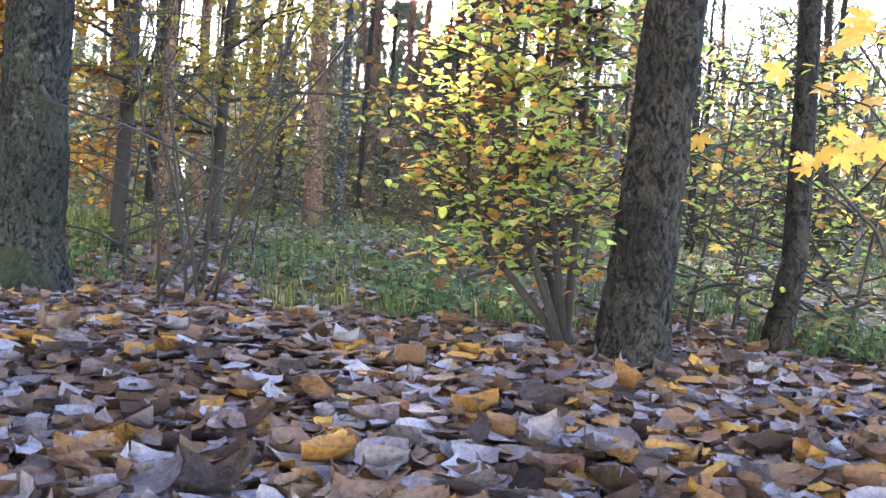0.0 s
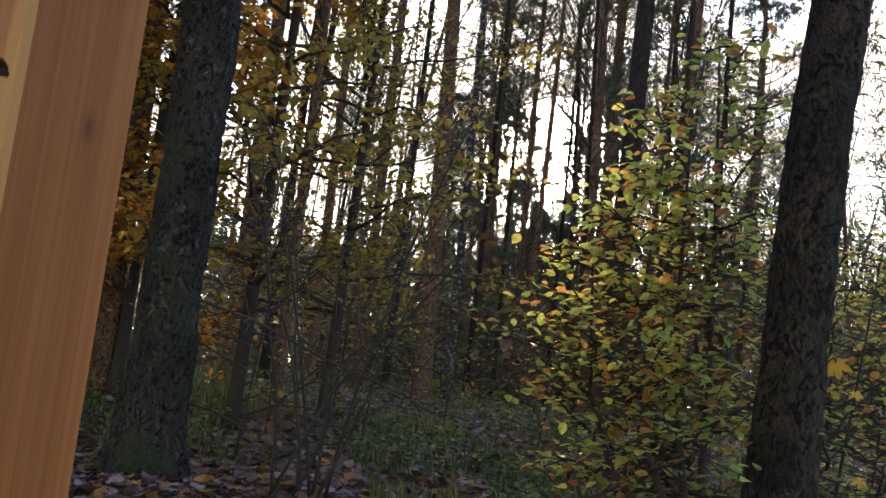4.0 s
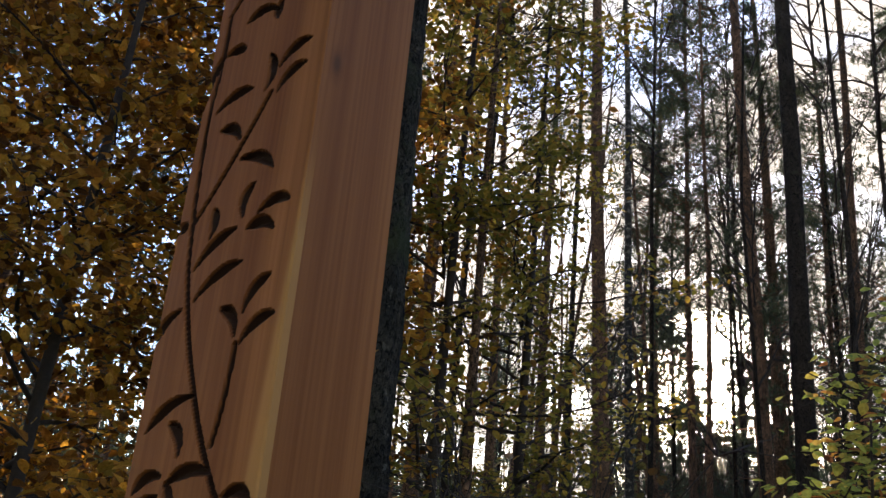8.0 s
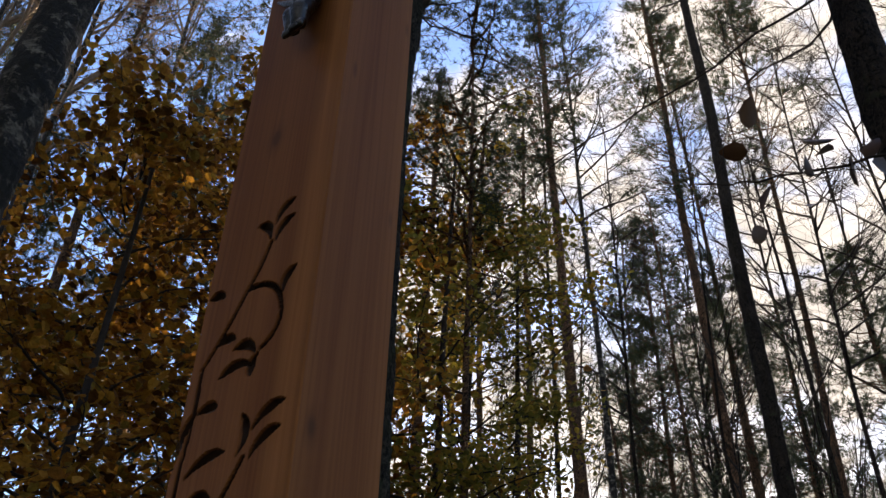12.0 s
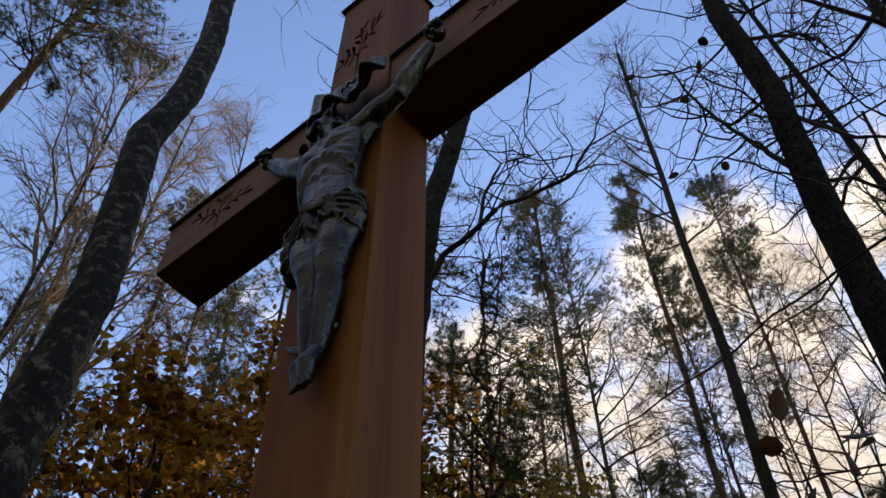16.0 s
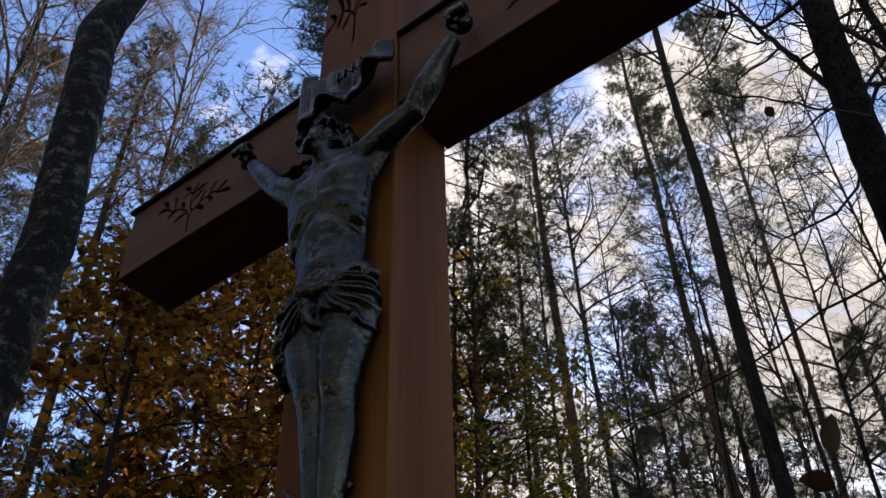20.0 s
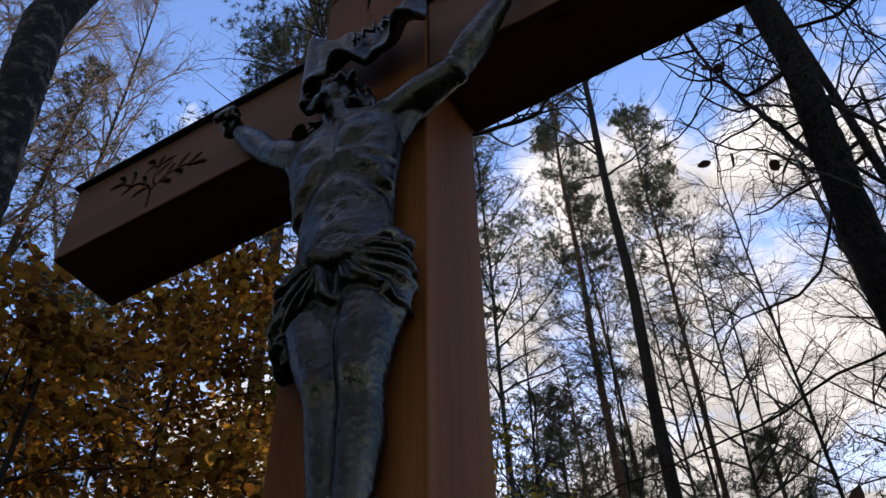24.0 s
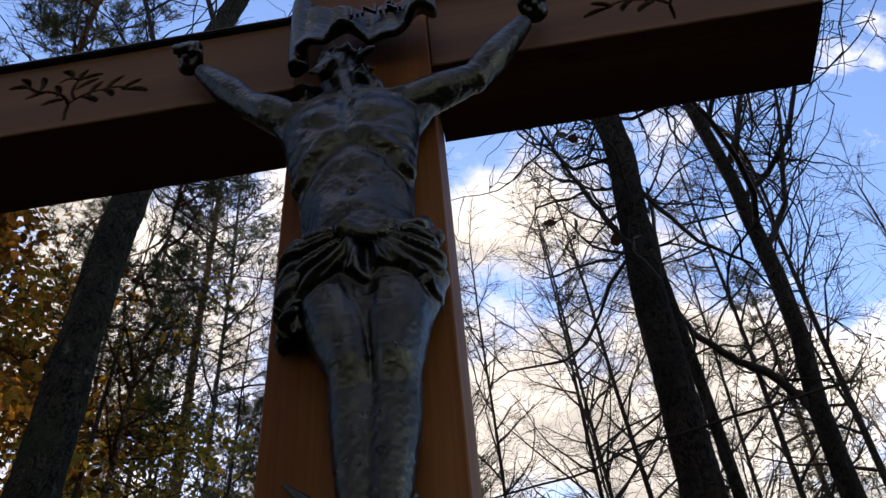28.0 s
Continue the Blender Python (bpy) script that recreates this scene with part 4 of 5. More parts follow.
def carved_face(x0, x1, z0, z1, step_x, step_z, strokes, y, mat=WOOD):
    """A front face as a fine grid, cut in where the strokes run."""
    nx, nz = int(round((x1 - x0) / step_x)) + 1, int(round((z1 - z0) / step_z)) + 1
    X, Z = np.meshgrid(np.linspace(x0, x1, nx), np.linspace(z0, z1, nz))
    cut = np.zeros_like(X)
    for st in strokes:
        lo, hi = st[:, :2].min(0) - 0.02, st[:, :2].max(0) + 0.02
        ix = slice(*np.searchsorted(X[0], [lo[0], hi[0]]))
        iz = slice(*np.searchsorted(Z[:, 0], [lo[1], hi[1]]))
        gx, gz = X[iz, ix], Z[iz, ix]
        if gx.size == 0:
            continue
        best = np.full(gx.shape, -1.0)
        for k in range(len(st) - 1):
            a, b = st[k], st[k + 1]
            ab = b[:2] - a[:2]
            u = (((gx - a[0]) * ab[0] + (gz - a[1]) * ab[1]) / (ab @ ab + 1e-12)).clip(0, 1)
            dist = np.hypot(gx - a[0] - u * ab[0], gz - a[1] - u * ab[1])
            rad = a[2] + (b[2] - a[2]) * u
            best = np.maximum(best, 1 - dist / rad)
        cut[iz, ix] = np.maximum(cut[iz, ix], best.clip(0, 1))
    deep = 0.012 * np.sqrt(cut)
    edge = np.minimum.reduce([X - x0, x1 - X, Z - z0, z1 - Z])
    Y = np.pad(y + deep + 0.0025 * (edge < 1e-6), 1, constant_values=y + 0.0158)
    X, Z, cut = np.pad(X, 1, mode="edge"), np.pad(Z, 1, mode="edge"), np.pad(cut, 1)
    nx, nz = nx + 2, nz + 2
    v = np.stack([X, Y, Z], -1).reshape(-1, 3)
    i = np.arange(nz - 1)[:, None] * nx + np.arange(nx - 1)[None]
    f = np.stack([i, i + 1, i + nx + 1, i + nx], -1).reshape(-1, 4)
    s = Shape()
    s.add(v, f.tolist())
    me = s.mesh("carved_front", mat, False)
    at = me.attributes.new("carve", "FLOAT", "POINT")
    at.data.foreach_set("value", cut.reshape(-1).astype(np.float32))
    return me


def leaf_cut(x0, z0, x1, z1, bow, r=0.0075):
    """A carved leaf, arched upwards, from its stem end to its tip."""
    return stroke(x0, z0, x1, z1, math.copysign(bow, x1 - x0), 0.003, r, 0.0012)


def stem_cut(x0, z0, x1, z1, sag=0.0, r=0.0055):
    return stroke(x0, z0, x1, z1, sag, r * 0.9, r, r * 0.85)


def sprig(x, z, wide, tall, flip=1):
    """The sprig on the arms and the head: a forked stem, its ends curled, with paired leaves."""
    out = []

    def put(fn, x0, z0, x1, z1, bow, r):
        out.append(fn(x + flip * wide * x0, z + tall * z0, x + flip * wide * x1, z + tall * z1, bow, r))

    put(stem_cut, 0, 0, 0.02, 0.3, 0.0, 0.003)
    put(stem_cut, 0.02, 0.3, 0.3, 0.62, 0.008 * flip, 0.0026)
    put(stem_cut, 0.3, 0.62, 0.62, 0.8, -0.006 * flip, 0.0024)
    put(stem_cut, 0.02, 0.3, -0.36, 0.5, -0.01 * flip, 0.0026)
    put(stem_cut, -0.36, 0.5, -0.66, 0.42, -0.008 * flip, 0.0024)
    put(stem_cut, -0.05, 0.38, 0.0, 0.78, -0.01 * flip, 0.0024)
    put(stem_cut, 0.0, 0.78, 0.24, 0.8, 0.012 * flip, 0.0022)
    for i, (px, pz, a, ln) in enumerate(((0.12, 0.42, -10, 0.24), (0.2, 0.52, 70, 0.22), (0.34, 0.64, -15, 0.26), (0.45, 0.72, 80, 0.24), (0.62, 0.8, 10, 0.28), (0.62, 0.8, 55, 0.26), (-0.14, 0.4, 215, 0.24), (-0.2, 0.44, 120, 0.24), (-0.36, 0.5, 230, 0.22), (-0.4, 0.5, 130, 0.26), (-0.64, 0.42, 200, 0.3), (-0.6, 0.44, 150, 0.24), (-0.02, 0.6, 150, 0.26), (0.0, 0.78, 170, 0.28), (0.0, 0.78, 110, 0.2), (0.1, 0.9, 40, 0.22))):
        b = radians(a)
        put(leaf_cut, px, pz, px + ln * math.cos(b), pz + ln * 1.1 * math.sin(b), 0.005, 0.0068)
    return out


def build_vine():
    """The long vine on the front of the post: stem, side stems, then leaves as (x, z) of stem end and tip."""
    out = []
    stems = ((0.018, 0.06, 0.045, 0.287), (0.045, 0.287, 0.05, 0.451), (0.05, 0.451, 0.074, 0.575), (0.074, 0.575, 0.064, 0.726), (0.064, 0.726, -0.03, 0.889), (-0.03, 0.889, -0.092, 1.075), (-0.092, 1.075, -0.113, 1.357), (-0.113, 1.357, -0.108, 1.525),
             (-0.108, 1.525, -0.028, 1.656), (-0.028, 1.656, 0.011, 1.742), (0.032, 0.801, 0.046, 0.937), (-0.096, 1.144, 0.03, 1.337), (-0.033, 0.431, -0.054, 0.513))
    for s in stems:
        out.append(stem_cut(*s, 0.006 if s[0] > s[2] else -0.004))
    out.append(stem_cut(-0.028, 1.656, 0.064, 1.584, 0.026))
    out.append(stem_cut(0.064, 1.584, 0.029, 1.523, 0.012))
    low = ((0.035, 0.581, -0.022, 0.528), (0.078, 0.57, 0.127, 0.557), (-0.058, 0.573, -0.078, 0.632), (-0.056, 0.511, -0.105, 0.566), (0.062, 0.723, -0.013, 0.668), (0.07, 0.735, 0.124, 0.73), (0.039, 0.765, -0.05, 0.752),
           (-0.034, 0.788, -0.066, 0.834), (-0.064, 0.762, -0.12, 0.737), (-0.05, 0.752, -0.039, 0.717), (-0.063, 0.734, -0.108, 0.698), (-0.03, 0.87, -0.115, 0.822), (-0.088, 1.001, -0.138, 0.949), (0.039, 0.369, -0.024, 0.328), (0.05, 0.39, 0.103, 0.379), (0.029, 0.225, -0.045, 0.194), (0.039, 0.245, 0.092, 0.235), (-0.054, 0.513, -0.024, 0.565))
    mid = ((0.055, 0.938, 0.117, 0.974), (0.04, 0.951, 0, 0.993), (0.051, 0.983, 0.097, 1.032), (-0.061, 1.014, 0.03, 1.06), (-0.075, 1.063, 0.007, 1.116), (-0.053, 1.11, -0.055, 1.159), (-0.014, 1.233, 0.064, 1.202), (-0.024, 1.27, -0.077, 1.296),
           (0.015, 1.133, 0.031, 1.185), (0.048, 1.133, 0.111, 1.142), (0.085, 1.103, 0.026, 1.11), (-0.094, 1.335, -0.014, 1.357), (0.045, 1.335, 0.101, 1.37), (0.042, 1.381, 0.103, 1.411), (0.016, 1.346, 0.014, 1.411), (-0.132, 1.131, -0.113, 1.136))
    top = ((-0.097, 1.443, -0.05, 1.44), (-0.084, 1.564, -0.037, 1.562), (-0.087, 1.662, -0.126, 1.672), (0.061, 1.619, 0.086, 1.663), (0.017, 1.783, 0.058, 1.82), (0.022, 1.743, 0.062, 1.781), (0.007, 1.753, -0.032, 1.794), (0.016, 1.522, -0.036, 1.541), (0.008, 1.5, -0.06, 1.494), (0.024, 1.515, 0.016, 1.478), (-0.102, 1.452, -0.132, 1.348))
    for x0, z0, x1, z1 in low + mid + top:
        out.append(leaf_cut(x0, z0, x1, z1, 0.011 if math.hypot(x1 - x0, z1 - z0) > 0.05 else 0.006, 0.0105))
    return out


def build_cross():
    e = thing("wayside_cross", (0, 0, 0), "tall cross of oiled orange-brown wood carved with a leafy vine", "cross")
    s = Shape()
    s.box((-HW, 0.016, -0.3), (HW, DEPTH, TOP))
    post = part("post", s, WOOD, e, smooth=False)
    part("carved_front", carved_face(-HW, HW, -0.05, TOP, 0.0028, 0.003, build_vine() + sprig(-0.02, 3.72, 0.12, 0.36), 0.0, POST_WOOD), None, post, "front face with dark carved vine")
    for x0, x1, sx, fl in ((BAR_L, -HW, -0.615, -1), (HW, BAR_R, 0.615, 1)):
        s = Shape()
        s.box((min(x0, x1) + (0.0 if x0 < 0 else 0.001), 0.024, BAR_LO), (max(x0, x1), BAR_BACK, BAR_HI))
        arm = part("arm", s, ARM_WOOD, e, smooth=False)
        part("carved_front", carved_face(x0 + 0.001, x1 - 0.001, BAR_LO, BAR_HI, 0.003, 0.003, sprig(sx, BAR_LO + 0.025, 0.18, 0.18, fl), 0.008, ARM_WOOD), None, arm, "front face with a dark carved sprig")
        s = Shape()
        s.box((x0 - (0.012 if x0 < 0 else 0), -0.006, BAR_HI + 0.001), (x1 + (0.012 if x0 > 0 else 0), BAR_BACK + 0.014, BAR_HI + 0.012), 0.003)
        part("cap_strip", s, CAP, e, "dark thin weather cap", smooth=False)
    s = Shape()
    s.box((-HW - 0.014, -0.014, TOP + 0.001), (HW + 0.014, DEPTH + 0.014, TOP + 0.013), 0.003)
    part("cap_strip", s, CAP, e, "dark thin weather cap", smooth=False)
    return e


build_cross()


def loft(stations, sides=20):
    """A closed body through oval stations (centre, half-width, half-depth) stacked upwards."""
    s = Shape()
    a = np.linspace(0, 2 * math.pi, sides, endpoint=False)
    v = [(cx + rx * math.cos(t), cy + ry * math.sin(t), cz) for cx, cy, cz, rx, ry in stations for t in a]
    k = len(stations)
    f = [(i * sides + j, i * sides + (j + 1) % sides, (i + 1) * sides + (j + 1) % sides, (i + 1) * sides + j) for i in range(k - 1) for j in range(sides)]
    f += [tuple(range(sides))[::-1], tuple((k - 1) * sides + j for j in range(sides))]
    s.add(v, f)
    return s.v[0], s.f


def ball(s, c, r, seg=10):
    v, f = [], []
    r = np.broadcast_to(np.asarray(r, float), (3,))
    for i in range(seg + 1):
        p = math.pi * i / seg
        for j in range(seg * 2):
            q = math.pi * j / seg
            v.append((c[0] + r[0] * math.sin(p) * math.cos(q), c[1] + r[1] * math.sin(p) * math.sin(q), c[2] - r[2] * math.cos(p)))
    n = seg * 2
    for i in range(seg):
        for j in range(n):
            f.append((i * n + j, i * n + (j + 1) % n, (i + 1) * n + (j + 1) % n, (i + 1) * n + j))
    s.add(v, f)


def fused(name, shape, voxel, rounds=3):
    """One closed skin round all the pieces of a shape."""
    src = bpy.data.objects.new(name, shape.mesh(name, METAL))
    scene.collection.objects.link(src)
    m = src.modifiers.new("skin", "REMESH")
    m.mode, m.voxel_size, m.use_smooth_shade = "VOXEL", voxel, True
    sm = src.modifiers.new("soft", "SMOOTH")
    sm.factor, sm.iterations = 0.5, rounds
    bpy.context.view_layer.update()
    me = bpy.data.meshes.new_from_object(src.evaluated_get(bpy.context.evaluated_depsgraph_get()))
    me.name = name
    bpy.data.objects.remove(src)
    if not me.materials:
        me.materials.append(METAL)
    me.polygons.foreach_set("use_smooth", [True] * len(me.polygons))
    return me


def ridge(d, width):
    return np.exp(-(d / width) ** 2)


def carve_statue(me):
    """Chest, ribs, belly and the folds of the cloth, worked into the fused skin."""
    k = len(me.vertices)
    v, n = np.zeros(k * 3), np.zeros(k * 3)
    me.vertices.foreach_get("co", v)
    me.vertex_normals.foreach_get("vector", n)
    v, n = v.reshape(-1, 3), n.reshape(-1, 3)
    x, y, z = v.T
    front = np.clip(-n[:, 1] * 1.6 + 0.3, 0, 1) * (np.abs(x) < 0.15)
    mid = np.interp(z, [2.6, 2.75, 2.9, 3.05, 3.2], [0.03, 0.022, 0.012, 0.006, 0.0])
    xc = x - mid
    ax = np.abs(xc)
    torso = front * np.clip((z - 2.83) / 0.02, 0, 1) * np.clip((3.21 - z) / 0.02, 0, 1)
    bell = lambda cx, cz, wx, wz: np.exp(-((ax - cx) / wx) ** 2 - ((z - cz) / wz) ** 2)
    move = 0.007 * bell(0.052, 3.125, 0.04, 0.032)
    fold_z = 3.083 + 0.012 * (ax / 0.06) ** 2
    move -= 0.0045 * ridge(z - fold_z, 0.009) * np.exp(-((ax - 0.05) / 0.038) ** 2)
    move -= 0.006 * ridge(xc, 0.013) * np.clip((z - 3.04) / 0.03, 0, 1) * np.clip((3.19 - z) / 0.03, 0, 1)
    arch = 3.05 - 9.5 * ax ** 2
    below = arch - z
    move -= 0.006 * np.exp(-((below - 0.016) / 0.02) ** 2) * (ax < 0.1)
    move += 0.003 * np.exp(-((below + 0.02) / 0.02) ** 2) * (ax < 0.1)
    for j in range(4):
        move += 0.0032 * ridge(z - (3.055 - 0.033 * j) + 0.35 * (ax - 0.08), 0.011) * np.exp(-((ax - 0.082) / 0.026) ** 2)
    move += 0.0035 * (bell(0.022, 2.992, 0.016, 0.017) + bell(0.022, 2.952, 0.016, 0.017))
    move += 0.008 * bell(0.0, 2.89, 0.055, 0.035)
    move -= 0.006 * bell(0.0, 2.915, 0.008, 0.008)
    move -= 0.004 * bell(0.075, 2.9, 0.018, 0.05)
    move += 0.004 * ridge(z - 3.197 + 0.08 * ax, 0.009) * (ax > 0.012) * (ax < 0.1)
    out = 1.3 * move * torso
    # the cloth: raised over the hips, its hem lowest at the hip and between the thighs
    kx, kz = 0.036, 2.826
    hem = np.interp(x, [-0.12, -0.09, -0.05, -0.005, 0.03, 0.055, 0.09, 0.12, 0.15], [2.665, 2.665, 2.735, 2.752, 2.722, 2.752, 2.742, 2.705, 2.695])
    waist = np.interp(x, [-0.12, -0.06, 0.0, 0.036, 0.08, 0.13], [2.842, 2.85, 2.838, 2.845, 2.85, 2.866])
    inside = np.clip((z - hem) / 0.006, 0, 1) * np.clip((waist - z) / 0.006, 0, 1) * (np.abs(x) < 0.16)
    ang = np.degrees(np.arctan2(z - kz, np.abs(x - kx) + 1e-6))
    dist = np.hypot(x - kx, z - kz)
    wav = 5 * np.sin(dist * 45) + 2 * np.sin(dist * 90 + 1)
    fold = np.zeros(k)
    for c, w, h in ((16, 3.5, 0.008), (5, 3, 0.009), (-7, 3.5, 0.012), (-19, 3, 0.009), (-30, 4, 0.012), (-43, 4, 0.01), (-57, 5, 0.011), (-74, 6, 0.01)):
        right = x > kx
        cc = np.where(right, c, c * 0.95 - 6)
        fold += h * ridge(ang + wav * 0.6 - cc, w)
    fold *= np.clip((dist - 0.015) / 0.04, 0, 1)
    out += inside * (0.005 + 1.25 * fold)
    # a deep pleat down from the knot to the hanging corner
    out += 0.011 * ridge(x - 0.012 - 0.25 * (2.8 - z), 0.009) * (z < 2.825) * np.clip((z - 2.725) / 0.01, 0, 1) * front
    out -= 0.008 * ridge(x - 0.034, 0.009) * (z < 2.8) * np.clip((z - 2.7) / 0.01, 0, 1) * front
    # knees and shins
    for kx2, s in ((0.008, 1), (0.066, 1)):
        out += 0.006 * np.exp(-((x - kx2) / 0.022) ** 2 - ((z - 2.6) / 0.026) ** 2) * front
        out -= 0.002 * np.exp(-((x - kx2) / 0.028) ** 2 - ((z - 2.562) / 0.014) ** 2) * front
    # the uneven, chased skin of the metal
    rough = np.array([noise.noise(Vector(q) * 85) + 0.6 * noise.noise(Vector(q) * 160) for q in v])
    out += 0.0007 * rough
    v = v + n * out[:, None]
    me.vertices.foreach_set("co", v.reshape(-1))
    me.update()


def build_statue():
    s = Shape()
    rng = np.random.default_rng(5)
    s.add(*loft([(0.028, -0.034, 2.64, 0.075, 0.036), (0.03, -0.036, 2.7, 0.098, 0.043), (0.026, -0.038, 2.77, 0.102, 0.045), (0.019, -0.038, 2.83, 0.094, 0.044), (0.012, -0.037, 2.89, 0.089, 0.042), (0.008, -0.037, 2.96, 0.095, 0.042),
                 (0.004, -0.042, 3.03, 0.107, 0.049), (0.002, -0.044, 3.09, 0.116, 0.052), (0.001, -0.043, 3.14, 0.121, 0.049), (0.0, -0.041, 3.18, 0.117, 0.042), (-0.002, -0.041, 3.21, 0.096, 0.034), (-0.006, -0.043, 3.235, 0.05, 0.028)], 40))
    # neck and head, raised and turned to one side
    s.tube([(-0.006, -0.042, 3.2), (-0.022, -0.05, 3.27)], [0.037, 0.034], 14)
    body, s = s, Shape()
    ball(s, (0, 0.0, 0.05), (0.041, 0.046, 0.05), 14)
    ball(s, (0, -0.032, 0.036), (0.03, 0.022, 0.04), 12)
    ball(s, (0, -0.04, 0.0), (0.021, 0.018, 0.026), 10)
    s.tube([(0, -0.048, 0.068), (0, -0.053, 0.05), (0, -0.049, 0.04)], [0.005, 0.0065, 0.006], 8)
    for sg in (-1, 1):
        ball(s, (sg * 0.016, -0.046, 0.07), (0.014, 0.009, 0.006), 8)
        ball(s, (sg * 0.021, -0.04, 0.04), (0.011, 0.01, 0.012), 6)
        s.tube([(sg * 0.004, -0.054, 0.027), (sg * 0.016, -0.05, 0.018)], [0.005, 0.004], 6)
    for j in range(9):
        s.tube([(0.005 * (j - 4), -0.046, 0.006), (0.006 * (j - 4), -0.05, -0.014), (0.004 * (j - 4), -0.044, -0.03 + 0.001 * (j - 4) ** 2)], [0.006, 0.006, 0.003], 6)
    for i in range(40):
        a = 2 * math.pi * i / 40
        q = np.array((0.046 * math.cos(a), -0.002 + 0.05 * math.sin(a), 0.078 + 0.006 * math.sin(3 * a)))
        t = np.array((-math.sin(a), math.cos(a), 0.0))
        s.tube([q - t * 0.009, q + rng.normal(0, 0.006, 3), q + t * 0.009 + rng.normal(0, 0.008, 3)], [0.004, 0.0062, 0.003], 6)
    for sg in (-1, 1):
        for j in range(8):
            s.tube(wander((sg * 0.037, -0.012 + 0.008 * j, 0.075), (sg * 0.12, 0.0, -1), 0.1, rng, 7, 0.2), [0.008, 0.01, 0.009, 0.01, 0.009, 0.009, 0.007, 0.004], 7)
    turn = Euler((radians(-17), 0, radians(-20))).to_matrix()
    hv = np.concatenate(s.v) @ np.array(turn).T + np.array((-0.024, -0.05, 3.256))
    hf, s = s.f, body
    s.add(hv, hf)
    # arms with their fists
    for sg, sh, el, wr, hd in ((-1, (-0.108, -0.038, 3.19), (-0.195, -0.034, 3.27), (-0.31, -0.026, 3.43), (-0.34, -0.024, 3.468)), (1, (0.108, -0.038, 3.185), (0.222, -0.032, 3.243), (0.336, -0.028, 3.41), (0.361, -0.026, 3.447))):
        sh, el, wr, hd = map(np.array, (sh, el, wr, hd))
        ball(s, sh, (0.036, 0.034, 0.035), 12)
        s.tube([sh * 1.0 - (sg * 0.03, 0, 0.015), sh, sh * 0.5 + el * 0.5 + (0, -0.005, -0.004), el], [0.036, 0.037, 0.034, 0.027], 16)
        s.tube([(sg * 0.085, -0.036, 3.09), sh * 0.6 + el * 0.4 + (0, 0, -0.012)], [0.024, 0.013], 14)
        ball(s, el, (0.029, 0.029, 0.029), 10)
        s.tube([el, el * 0.65 + wr * 0.35, el * 0.3 + wr * 0.7, wr], [0.027, 0.031, 0.025, 0.018], 14)
        ball(s, hd, (0.027, 0.021, 0.026), 10)
        # four fingers bent over the palm, the thumb across, the head of the nail
        for j in range(4):
            k = hd + (sg * (0.021 - 0.014 * j), -0.008, 0.02 + 0.002 * (j % 3))
            s.tube([k, k + (0, -0.012, 0.01), k + (0, -0.024, 0.003), k + (0, -0.026, -0.01), k + (0, -0.018, -0.017)], [0.0078, 0.0082, 0.008, 0.0075, 0.006], 8)
        s.tube([hd + (-sg * 0.022, -0.008, -0.008), hd + (-sg * 0.027, -0.022, 0.002), hd + (-sg * 0.012, -0.034, 0.001)], [0.009, 0.0085, 0.006], 8)
        s.tube([hd + (0, -0.01, -0.008), hd + (0, -0.03, -0.012)], [0.006, 0.008], 8)
    # legs side by side, the feet one over the other
    for hip, kn, an, toe in (((-0.022, -0.036, 2.72), (0.008, -0.044, 2.6), (0.014, -0.022, 2.36), (0.02, -0.04, 2.268)), ((0.07, -0.036, 2.72), (0.066, -0.044, 2.598), (0.046, -0.028, 2.355), (0.047, -0.048, 2.262))):
        hip, kn, an, toe = map(np.array, (hip, kn, an, toe))
        s.tube([hip, hip * 0.5 + kn * 0.5 + (0, -0.004, 0), kn], [0.052, 0.046, 0.036], 18)
        ball(s, kn + (0, -0.006, 0), (0.033, 0.028, 0.036), 12)
        s.tube([kn, kn * 0.7 + an * 0.3 + (0, 0.008, 0), kn * 0.3 + an * 0.7 + (0, 0.003, 0), an], [0.034, 0.036, 0.028, 0.02], 16)
        s.tube([an, an * 0.45 + toe * 0.55 + (0, -0.012, 0), toe], [0.02, 0.022, 0.016], 12)
        for j in range(5):
            ball(s, toe + (-0.015 + 0.0075 * j, -0.006, -0.008), (0.0055, 0.008, 0.012), 6)
    s.tube([(-0.088, -0.012, 2.47), (-0.05, -0.014, 2.435), (0.0, -0.016, 2.395)], [0.003, 0.009, 0.01], 8)
    s.tube([(0.082, -0.012, 2.43), (0.06, -0.016, 2.41)], [0.005, 0.01], 8)
    # the knot of the loincloth, its rolled waist and the end that hangs at the hip
    k = np.linspace(0, 2 * math.pi, 15)
    s.tube(np.stack([0.036 + 0.022 * np.cos(k), -0.085 + 0.006 * np.cos(k), 2.83 + 0.018 * np.sin(k)], 1), np.full(15, 0.012), 10, cap=False)
    ball(s, (0.036, -0.082, 2.828), (0.018, 0.014, 0.014), 8)
    for x1, z1, sag in ((-0.085, 2.83, 0.014), (0.125, 2.842, 0.01)):
        t = np.linspace(0, 1, 9)
        s.tube(np.stack([0.036 + (x1 - 0.036) * t, -0.084 + 0.05 * t ** 2, 2.828 + (z1 - 2.828) * t + sag * np.sin(t * math.pi)], 1), 0.0075 + 0.0015 * np.sin(t * 9), 10)
